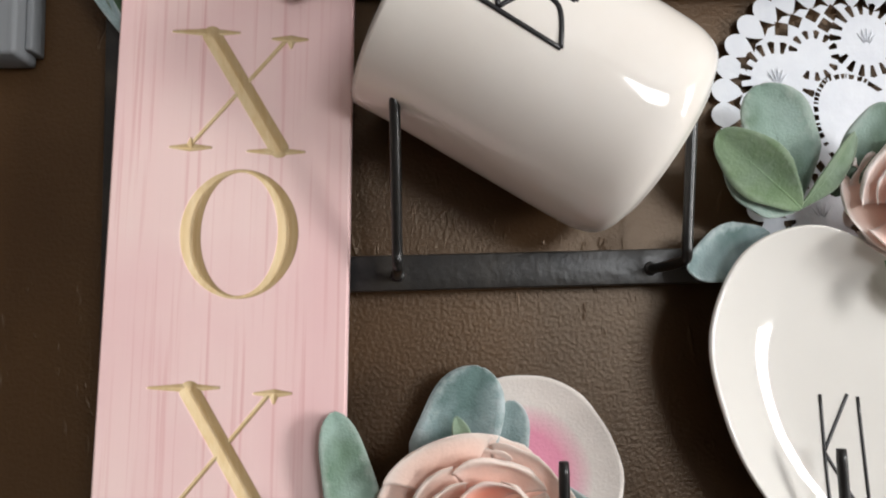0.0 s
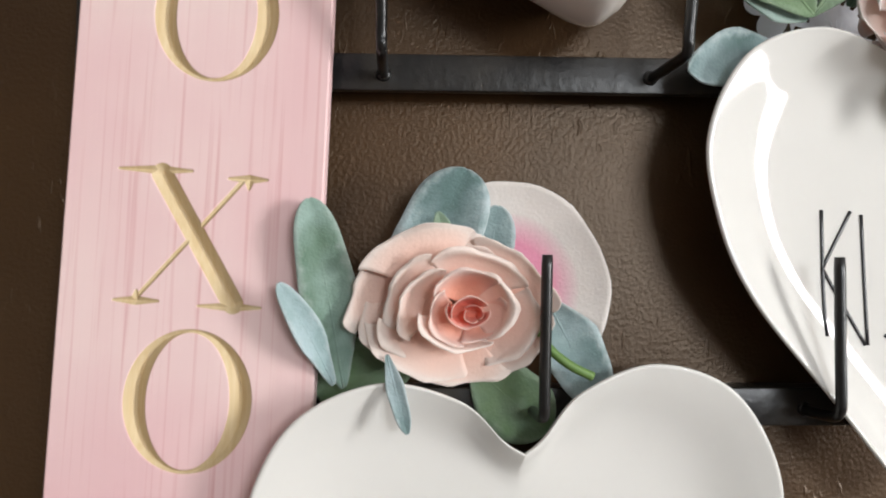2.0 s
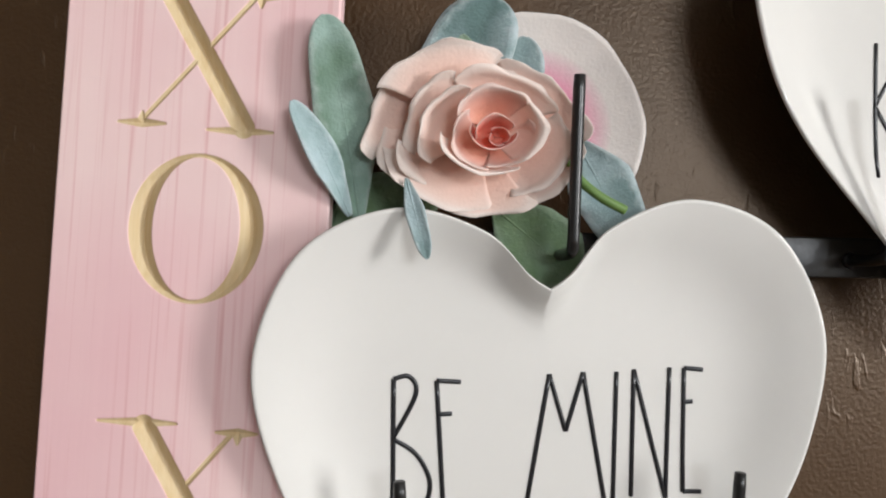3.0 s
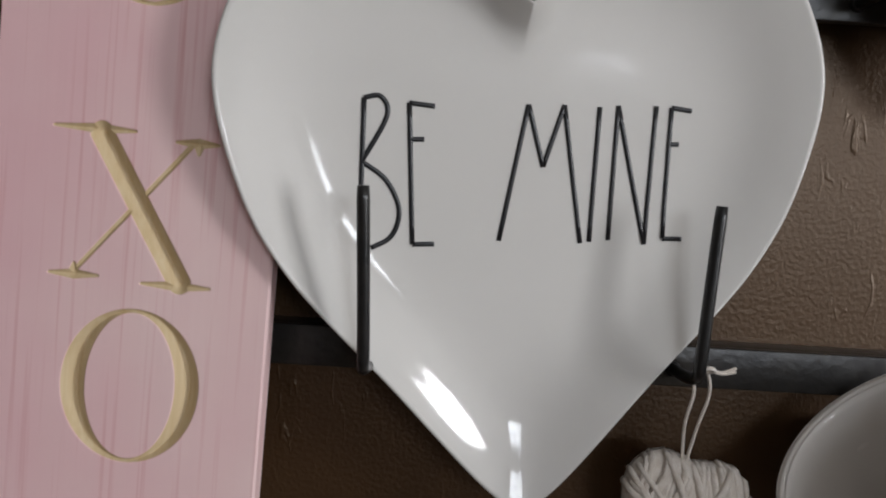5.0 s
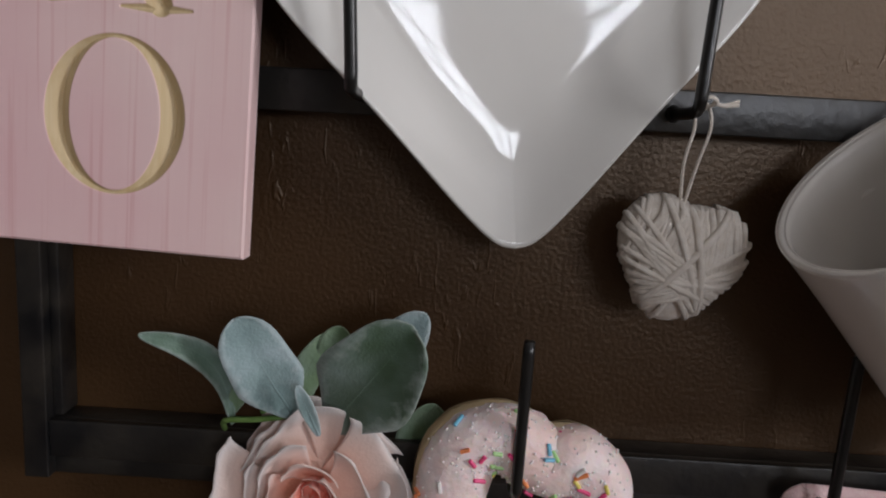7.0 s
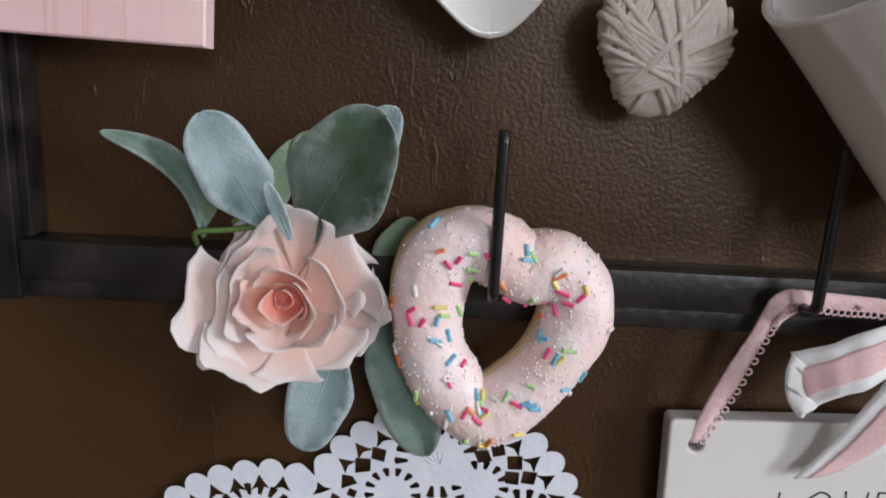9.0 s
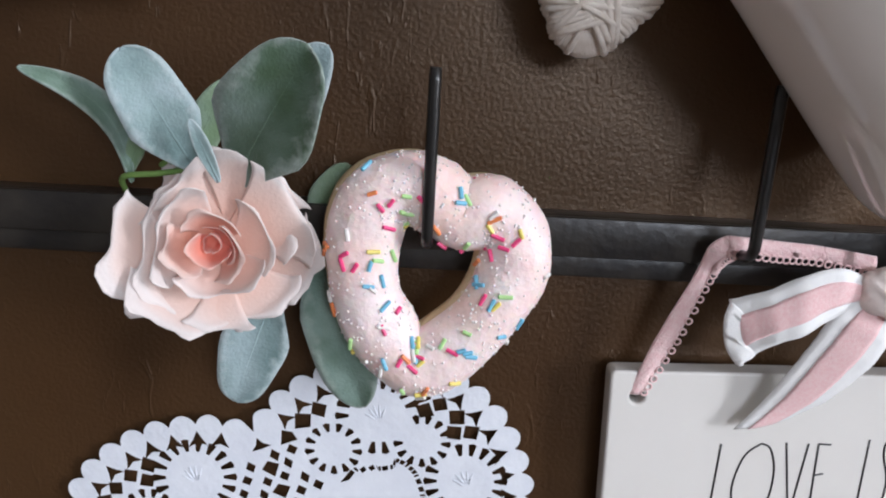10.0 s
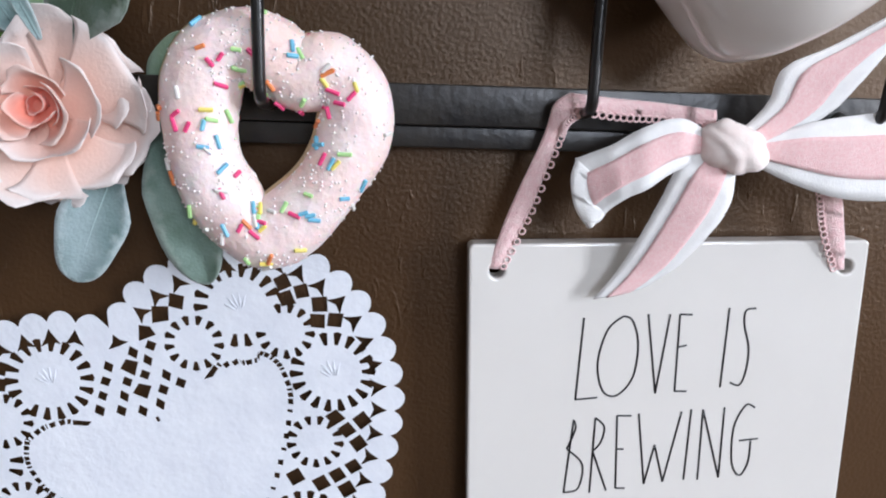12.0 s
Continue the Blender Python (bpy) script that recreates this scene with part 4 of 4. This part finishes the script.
# ---- heart doughnut ----
def doughnut():
    ob = thing("heart_doughnut", "heart-shaped toy doughnut with pink icing and sprinkles", "ornament")
    ring = smooth_line([W(0.1065 + (x - 0.1065) * 1.05, 1.135 + (z - 1.135) * 1.05, 0.0285) for x, z in ((0.0805, 1.1440), (0.0845, 1.1600), (0.0960, 1.1655), (0.1075, 1.1600), (0.1135, 1.1560), (0.1230, 1.1580), (0.1310, 1.1510), (0.1310, 1.1370),
                                                     (0.1220, 1.1200), (0.1080, 1.1060), (0.0985, 1.1030), (0.0890, 1.1130), (0.0820, 1.1280))], 8, True)
    n = len(ring)
    rr = [0.0119 + 0.0007 * math.sin(i * 0.37) + (0.0 if 12 < i < 90 else 0.0004) for i in range(n)]
    front = Vector((0, -1, 0))
    out = []
    for i in range(n):
        t = (ring[(i + 1) % n] - ring[i - 1]).normalized()
        out.append(t.cross(front).normalized())

    def spot(i, a, lift=0.0):
        f = i - int(i)
        k0, k1 = int(i) % n, (int(i) + 1) % n
        c, o = ring[k0].lerp(ring[k1], f), out[k0].lerp(out[k1], f).normalized()
        r = rr[k0]
        nrm = (o * math.cos(a) + front * math.sin(a)).normalized()
        bump = 0.0006 * noise.noise(Vector((c.x, a * 0.01, c.z)) * 120 + nrm * 2)
        return c + o * math.cos(a) * (r + lift + bump) + front * math.sin(a) * (0.0105 + lift + bump), nrm, (ring[k1] - ring[k0]).normalized()

    def ringmesh(a0, a1, steps, lift, shift):
        bm = bmesh.new()
        rows = [[bm.verts.new(spot(i, a0 + (a1 - a0) * k / steps, lift + (0.0012 * noise.noise(Vector((i * 0.35, 3, k * 9))) if k in (0, steps) and lift > 0 else 0))[0] + shift) for k in range(steps + 1)] for i in range(n)]
        for i in range(n):
            for k in range(steps):
                bm.faces.new((rows[i][k], rows[i][k + 1], rows[(i + 1) % n][k + 1], rows[(i + 1) % n][k]))
        return bm

    part("dough", ringmesh(-math.pi, math.pi, 22, -0.0001, Vector((-0.0020, 0.0030, 0.0008))), M_CAKE, ob)
    part("icing", ringmesh(radians(-14), radians(194), 20, 0.0007, Vector((0, 0, 0))), M_ICING, ob)
    colours = {"pink": (0.88, 0.08, 0.25), "blue": (0.20, 0.54, 0.74), "green": (0.50, 0.80, 0.33), "yellow": (0.88, 0.74, 0.16), "orange": (0.90, 0.29, 0.10), "white": (0.85, 0.82, 0.78)}
    meshes = {}
    for name, c in colours.items():
        m = mat("sprinkle_" + name, c, [v * 0.9 for v in c], 0.4, 80)
        bm = tube([Vector((0, 0, z)) for z in (-0.0023, -0.0021, 0, 0.0021, 0.0023)], [0.00045, 0.00078, 0.00078, 0.00078, 0.00045], 7)
        me = bpy.data.meshes.new("sprinkle")
        bm.to_mesh(me)
        bm.free()
        me.materials.append(m)
        meshes[name] = me
    rnd = random.Random(11)
    names = ["pink"] * 6 + ["blue"] * 4 + ["green"] * 4 + ["orange"] * 3 + ["yellow"] * 2 + ["white"] * 2
    for k in range(100):
        p, nrm, t = spot(rnd.uniform(0, n), rnd.uniform(radians(8), radians(172)), 0.0011)
        a = t * rnd.uniform(-1, 1) + nrm.cross(t) * rnd.uniform(-1, 1)
        z = (a + nrm * rnd.uniform(-0.15, 0.15) * a.length).normalized()
        x = z.orthogonal().normalized()
        s = new("sprinkle", meshes[rnd.choice(names)])
        s.parent = ob
        s.matrix_world = Matrix.Translation(p) @ Matrix((x, z.cross(x), z)).transposed().to_4x4() @ Matrix.Diagonal((1, 1, rnd.uniform(0.7, 1.15), 1))
    bm = bmesh.new()
    for k in range(1100):
        i = rnd.uniform(0, n)
        if noise.noise(Vector((i * 0.15, 0, 7))) + rnd.uniform(-0.5, 0.5) < -0.05:
            continue
        p, nrm, t = spot(i, rnd.uniform(radians(0), radians(180)), 0.0008)
        bmesh.ops.create_icosphere(bm, subdivisions=1, radius=rnd.uniform(0.00035, 0.00055), matrix=Matrix.Translation(p))
    sugar = part("sugar", bm, M_SUGAR, ob, "tiny clear white sugar beads")
    tagged(sugar, kind="stuff")


M_SUGAR = mat("sugar_bead", (0.93, 0.88, 0.86), (0.92, 0.82, 0.80), 0.2, 90, coat=0.3)
doughnut()


# ---- yarn heart ----
def yarn_heart():
    ob = thing("yarn_heart", "small cream yarn-wound heart hanging by a string loop", "ornament")
    k = 0.222
    line = heart_outline(k, 6)
    mid = Vector((0, 0, -0.030 * k))
    turn = radians(-13)
    centre = W(0.1540, 1.2385, 0.024)

    def reach(a):
        best = 0.008
        for p in line:
            q = p - mid
            if abs((math.atan2(q.z, q.x) - a + math.pi) % (2 * math.pi) - math.pi) < 0.12:
                best = max(best, q.length)
        return best

    table = [reach(-math.pi + 2 * math.pi * j / 96) for j in range(96)]
    table = [sum(table[(j + d) % 96] for d in range(-6, 7)) / 13 for j in range(96)]

    def place(x, z, side=1, lift=0.0):
        a = math.atan2(z, x)
        R = table[int((a + math.pi) / (2 * math.pi) * 96) % 96]
        q = min(1.0, math.hypot(x, z) / R)
        if q >= 1.0:
            f = R / math.hypot(x, z)
            x, z = x * f, z * f
        dep = 0.0125 * math.sqrt(max(0, 1 - q * q)) * side + lift
        c, s = math.cos(turn), math.sin(turn)
        return centre + Vector((c * x - s * z, -dep, s * x + c * z))

    bm = bmesh.new()
    rows = []
    for i in range(10):
        q = math.sin(i / 9 * math.pi / 2) * 0.999 + 0.0005
        rows.append([(bm.verts.new(place(table[j] * q * math.cos(-math.pi + 2 * math.pi * (j + 0.5) / 96), table[j] * q * math.sin(-math.pi + 2 * math.pi * (j + 0.5) / 96), 0.93)),
                      bm.verts.new(place(table[j] * q * math.cos(-math.pi + 2 * math.pi * (j + 0.5) / 96), table[j] * q * math.sin(-math.pi + 2 * math.pi * (j + 0.5) / 96), -0.93))) for j in range(0, 96, 2)])
    for a, b in zip(rows, rows[1:]):
        for j in range(48):
            for s in (0, 1):
                bm.faces.new((a[j][s], a[(j + 1) % 48][s], b[(j + 1) % 48][s], b[j][s]))
    part("core", bm, M_YARN, ob)
    rnd = random.Random(2)
    plan = [(radians(78 + 10 * rnd.uniform(-1, 1)), -0.019 + 0.0014 * i, 0.0) for i in range(15)]
    plan += [(radians(104 + 12 * rnd.uniform(-1, 1)), 0.001 + 0.0014 * i, 0.0) for i in range(14)]
    plan += [(radians(-28 + 16 * rnd.uniform(-1, 1)), -0.014 + 0.0013 * i, 0.0008) for i in range(9)]
    plan += [(radians(24 + 14 * rnd.uniform(-1, 1)), -0.016 + 0.0016 * i, 0.0010) for i in range(6)]
    plan += [(radians(62), 0.001, 0.0017), (radians(112), 0.003, 0.0018), (radians(-12), -0.012, 0.0018), (radians(8), -0.010, 0.0015), (radians(122), -0.002, 0.0014)]
    for ang, off, lift in plan:
        dx, dz = math.cos(ang), math.sin(ang)
        ox, oz = (off, 0) if abs(dz) > 0.7 else (0, off)
        pts = []
        inside = []
        for j in range(41):
            s = -0.032 + 0.064 * j / 40
            x, z = ox + dx * s, oz + dz * s
            R = table[int((math.atan2(z, x) + math.pi) / (2 * math.pi) * 96) % 96]
            if math.hypot(x, z) < R:
                inside.append((x, z))
        if len(inside) < 5:
            continue
        for x, z in inside:
            pts.append(place(x, z, 1, 0.0002 + lift + 0.0002 * rnd.random()))
        a, b = inside[0], inside[-1]
        pts = [place(a[0] * 0.99, a[1] * 0.99, -0.4)] + pts + [place(b[0] * 0.99, b[1] * 0.99, -0.4)]
        part("strand", tube(pts, 0.00112 * rnd.uniform(0.85, 1.15), 7), M_YARN, ob)
    hx, hz = 0.1545, 1.2870
    top = W(0.1515, 1.2500, 0.028)
    for dx in (-0.0022, 0.0022):
        part("string", tube(smooth_line([top, W(0.1525 + dx, 1.268, 0.030), W(hx + dx * 1.2, 1.280, 0.032), W(hx + dx * 1.1, hz, 0.030), W(hx, hz + 0.003, 0.028)], 6), 0.0006, 7), M_YARN, ob)
    part("knot", tube(smooth_line([W(hx - 0.003, hz + 0.001, 0.034), W(hx, hz + 0.0035, 0.037), W(hx + 0.003, hz + 0.002, 0.034), W(hx, hz, 0.030)], 6, True), 0.0007, 7, closed=True), M_YARN, ob)
    for dz in (0.0, 0.0013):
        part("string_end", tube(smooth_line([W(hx + 0.002, hz + 0.002, 0.033), W(hx + 0.006, hz + 0.001 + dz * 0.3, 0.033), W(hx + 0.011, hz + 0.0016 + dz, 0.032)], 6), 0.0006, 7), M_YARN, ob)


yarn_heart()


# ---- hanging plaque with its bow ----
SIGN_TEXT = [
    ("l", [[(0.223, 1.067), (0.222, 1.032)], [(0.222, 1.032), (0.231, 1.033)]]),
    ("o", [[(0.239, 1.068), (0.233, 1.062), (0.23, 1.048), (0.233, 1.036), (0.239, 1.034), (0.245, 1.042), (0.246, 1.056), (0.243, 1.066), (0.239, 1.068)]]),
    ("v", [[(0.249, 1.069), (0.255, 1.035)], [(0.255, 1.035), (0.258, 1.069)]]),
    ("e", [[(0.262, 1.069), (0.263, 1.036)], [(0.262, 1.069), (0.267, 1.069)], [(0.262, 1.055), (0.266, 1.056)], [(0.263, 1.036), (0.268, 1.036)]]),
    ("i", [[(0.282, 1.072), (0.282, 1.038)]]),
    ("s", [[(0.293, 1.072), (0.289, 1.071), (0.289, 1.065), (0.292, 1.055), (0.292, 1.045), (0.29, 1.039), (0.286, 1.04)]]),
    ("b", [[(0.222, 1.023), (0.22, 0.99)], [(0.222, 1.023), (0.223, 1.019), (0.22, 1.01)], [(0.22, 1.01), (0.227, 1.003), (0.226, 0.992), (0.22, 0.99)]]),
    ("r", [[(0.231, 1.024), (0.231, 0.99)], [(0.231, 1.024), (0.235, 1.02), (0.234, 1.013), (0.231, 1.009)], [(0.231, 1.009), (0.238, 0.991)]]),
    ("e", [[(0.24, 1.025), (0.242, 0.992)], [(0.24, 1.025), (0.246, 1.025)], [(0.241, 1.01), (0.244, 1.01)], [(0.242, 0.992), (0.246, 0.992)]]),
    ("w", [[(0.249, 1.026), (0.254, 0.994)], [(0.254, 0.994), (0.257, 1.012)], [(0.257, 1.012), (0.262, 0.995)], [(0.262, 0.995), (0.267, 1.027)]]),
    ("i", [[(0.271, 1.028), (0.271, 0.996)]]),
    ("n", [[(0.276, 1.028), (0.277, 0.996)], [(0.276, 1.028), (0.286, 0.997)], [(0.286, 0.997), (0.285, 1.029)]]),
    ("g", [[(0.298, 1.029), (0.294, 1.03), (0.29, 1.02), (0.291, 1.004), (0.295, 0.998), (0.298, 1.004), (0.298, 1.014)], [(0.293, 1.014), (0.301, 1.015)]]),
]


def band(parent, name, left, right, d, material, inset=0.0, lift=0.0, wave=0.0, label=""):
    """A ribbon between two edges; d: how far its run stands off the wall, as a list."""
    a = smooth_line([(x, 0, z) for x, z in left], 8)
    b = smooth_line([(x, 0, z) for x, z in right], 8)
    rows = 28
    grid = []
    for i in range(rows):
        f = i / (rows - 1)
        p, q = a[min(int(f * (len(a) - 1) + 0.5), len(a) - 1)], b[min(int(f * (len(b) - 1) + 0.5), len(b) - 1)]
        k = f * (len(d) - 1)
        dd = d[int(k)] + (d[min(int(k) + 1, len(d) - 1)] - d[int(k)]) * (k - int(k))
        row = []
        for j in range(9):
            u = inset + (1 - 2 * inset) * j / 8
            c = p.lerp(q, u)
            bulge = 0.0010 * math.sin(math.pi * u) + wave * math.sin(7 * f + 4 * u)
            row.append(W(c.x, c.z, dd + bulge + lift))
        grid.append(row)
    return part(name, shell(grid, 0.0005), material, parent, label)


def lace(parent, left, right, d, flip=False):
    """A pink lace tape with small loops along one edge."""
    tape = band(parent, "lace_tape", left, right, d, M_LACE, 0.0, 0.0, 0.0, "pink woven lace tape with a looped edge")
    a = smooth_line([(x, 0, z) for x, z in (left if flip else right)], 14)
    o = smooth_line([(x, 0, z) for x, z in (right if flip else left)], 14)
    length = sum((q - p).length for p, q in zip(a, a[1:]))
    count = max(3, int(length / 0.0026))
    bm = bmesh.new()
    for i in range(count):
        f = (i + 0.5) / count
        k = f * (len(a) - 1)
        p = a[int(k)].lerp(a[min(int(k) + 1, len(a) - 1)], k - int(k))
        q = o[min(int(f * (len(o) - 1)), len(o) - 1)]
        w = (p - q).normalized()
        c = p + w * 0.0007
        kk = f * (len(d) - 1)
        dd = d[int(kk)] + (d[min(int(kk) + 1, len(d) - 1)] - d[int(kk)]) * (kk - int(kk))
        add_tube(bm, [W(c.x + 0.00125 * math.cos(t * math.pi / 5), c.z + 0.00125 * math.sin(t * math.pi / 5), dd + 0.0008) for t in range(10)], 0.0004, 5, closed=True)
    part("loop_edging", bm, M_LACE, tape)


def plaque():
    ob = thing("hanging_plaque", "square white glazed plaque lettered in black, hung by pink lace", "wall sign")
    cx, cz, tilt = 0.2560, 1.0985, radians(1.8)
    hw, h, r = 0.0802, 0.160, 0.0022

    def turn(x, z):
        return cx + x * math.cos(tilt) - z * math.sin(tilt), cz + x * math.sin(tilt) + z * math.cos(tilt)

    corner = []
    for sx, z0, a0 in ((1, 0, 0), (-1, 0, 90), (-1, -h, 180), (1, -h, 270)):
        for k in range(5):
            a = radians(a0 + 22.5 * k)
            corner.append(turn(sx * (hw - r) + r * math.cos(a), (z0 - r if z0 == 0 else z0 + r) + r * math.sin(a)))
    holes = []
    for x in (-0.0692, 0.0712):
        holes.append([turn(x + 0.0030 * math.cos(2 * math.pi * k / 16), -0.0108 + 0.0030 * math.sin(2 * math.pi * k / 16)) for k in range(16)])
    bm = cut_sheet(corner, holes, 0.009)
    edge = [e for e in bm.edges if len(e.link_faces) == 2 and e.calc_face_angle(0) > 1.0 and abs(e.verts[0].co.y) < 1e-6 and abs(e.verts[1].co.y) < 1e-6]
    bmesh.ops.bevel(bm, geom=edge, offset=0.0011, segments=3, affect="EDGES", profile=0.5)
    tile = part("tile", bm, M_CERAMIC, ob, smooth=False)
    tile.matrix_world = pose(0, 0.3850, 0)
    for name, lines in SIGN_TEXT:
        strokes("letter_" + name, lines, 0.00042, ob, place=lambda x, z: Vector((x, 0.3849, z)))
    lace(ob, [(0.1835, 1.0865), (0.1905, 1.1100), (0.2010, 1.1380), (0.2035, 1.1500), (0.2085, 1.1545)], [(0.1885, 1.0865), (0.1985, 1.1100), (0.2065, 1.1370), (0.2080, 1.1440), (0.2130, 1.1485)],
         [0.014, 0.016, 0.020, 0.024, 0.026])
    lace(ob, [(0.209, 1.1545), (0.226, 1.153), (0.242, 1.152), (0.262, 1.150)], [(0.210, 1.1490), (0.227, 1.1470), (0.243, 1.1465), (0.262, 1.144)], [0.026, 0.024, 0.024, 0.028])
    lace(ob, [(0.300, 1.146), (0.309, 1.122), (0.314, 1.106), (0.3235, 1.0885)], [(0.308, 1.146), (0.318, 1.120), (0.323, 1.104), (0.3275, 1.0885)], [0.024, 0.020, 0.018, 0.014], True)
    bow = new("bow")
    bow.parent = ob
    tagged(bow, "tied bow of white ribbon with a pink knitted stripe")
    runs = (("left_loop", [(0.262, 1.140), (0.247, 1.147), (0.234, 1.144), (0.223, 1.137), (0.2115, 1.1315)], [(0.262, 1.134), (0.247, 1.129), (0.236, 1.122), (0.228, 1.117), (0.2210, 1.1080)], [0.030, 0.036, 0.037, 0.034, 0.028]),
            ("loop_end", [(0.2115, 1.1315), (0.2100, 1.1240), (0.2130, 1.1130), (0.2185, 1.1060)], [(0.2260, 1.1190), (0.2250, 1.1150), (0.2230, 1.1100), (0.2210, 1.1075)], [0.030, 0.030, 0.029, 0.028]),
            ("tail", [(0.258, 1.139), (0.248, 1.130), (0.244, 1.118), (0.239, 1.103), (0.233, 1.089), (0.2245, 1.0765)], [(0.270, 1.132), (0.269, 1.116), (0.263, 1.103), (0.2545, 1.090), (0.2440, 1.0810)], [0.032, 0.033, 0.030, 0.026, 0.022, 0.020]),
            ("upper_loop", [(0.268, 1.142), (0.276, 1.153), (0.2785, 1.165), (0.294, 1.173), (0.312, 1.184), (0.322, 1.192)], [(0.280, 1.137), (0.299, 1.150), (0.307, 1.162), (0.314, 1.173), (0.322, 1.181), (0.330, 1.188)], [0.032, 0.036, 0.040, 0.042, 0.044, 0.044]),
            ("right_loop", [(0.276, 1.141), (0.293, 1.147), (0.308, 1.150), (0.327, 1.152), (0.345, 1.150)], [(0.275, 1.132), (0.287, 1.126), (0.304, 1.121), (0.322, 1.120), (0.343, 1.122)], [0.032, 0.036, 0.038, 0.038, 0.034]))
    for name, a, b, d in runs:
        white = band(bow, name, a, b, d, M_RIBBON, 0.0, 0.0, 0.0006)
        if name != "loop_end":
            band(white, "pink_stripe", a, b, d, M_PINKRIB, 0.25, 0.0005, 0.0006, "pink knitted stripe")
    # the knot: a creased cloth wrap
    bm = bmesh.new()
    bmesh.ops.create_uvsphere(bm, u_segments=48, v_segments=32, radius=1.0)
    for v in bm.verts:
        p = v.co.copy()
        q = p.x * 0.62 + p.z * 0.78
        fold = 1 + 0.10 * abs(math.sin(4.5 * q + 1.8 * noise.noise(p * 1.3))) + 0.16 * noise.noise(p * 1.6 + Vector((3, 1, 2)))
        x, z = p.x * 0.0118 * fold, p.z * 0.0088 * fold
        v.co = W(0.2670 + x * 0.94 + z * 0.34, 1.1375 + z * 0.94 - x * 0.34, 0.0335 - p.y * 0.0085 * fold)
    part("knot", bm, M_KNOT, bow)


plaque()


# ---- top left ----
def top_corner():
    s = thing("eucalyptus_sprig", "pale green leaves over the top of the pink board", "artificial flower")
    leaf(s, W(0.010, 1.690, 0.040), W(-0.002, 1.664, 0.046), 0.015, M_LEAF_BLUE, 0.2, 0.0, 0)
    leaf(s, W(-0.106, 1.700, 0.022), W(-0.073, 1.650, 0.026), 0.006, M_LEAF_BLUE, 0.2, -0.06, 0)
    leaf(s, W(-0.094, 1.700, 0.018), W(-0.072, 1.656, 0.022), 0.011, M_LEAF, 0.2, 0.0, 0)
    leaf(s, W(-0.085, 1.700, 0.024), W(-0.070, 1.662, 0.028), 0.009, M_LEAF_BLUE, 0.2, 0.0, 0)
    petal(s, W(0.018, 1.690, 0.036), Vector((0, -1, 0)), Vector((0, 0, -1)), 0.0, 0.9, [(0.002, 0), (0.010, 0.001), (0.018, 0.003), (0.024, 0.004)], M_PETAL, 0.001, 0.25)
    g = thing("picture_frame", "weathered grey wooden frame corner on the wall", "frame")
    bm = box((-0.170, WALL - 0.020, 1.6475), (-0.1225, WALL - 0.0005, 1.800), 0.002)
    part("frame_rail", bm, M_GREY, g)
    part("inner_lip", box((-0.1225, WALL - 0.012, 1.652), (-0.1195, WALL - 0.0005, 1.800), 0.0008), M_GREY, g)


M_GREY = mat("weathered_grey_wood", (0.22, 0.23, 0.24), (0.14, 0.15, 0.16), 0.8, 30, (1, 1, 0.06), 6, 0.4, 200)
top_corner()
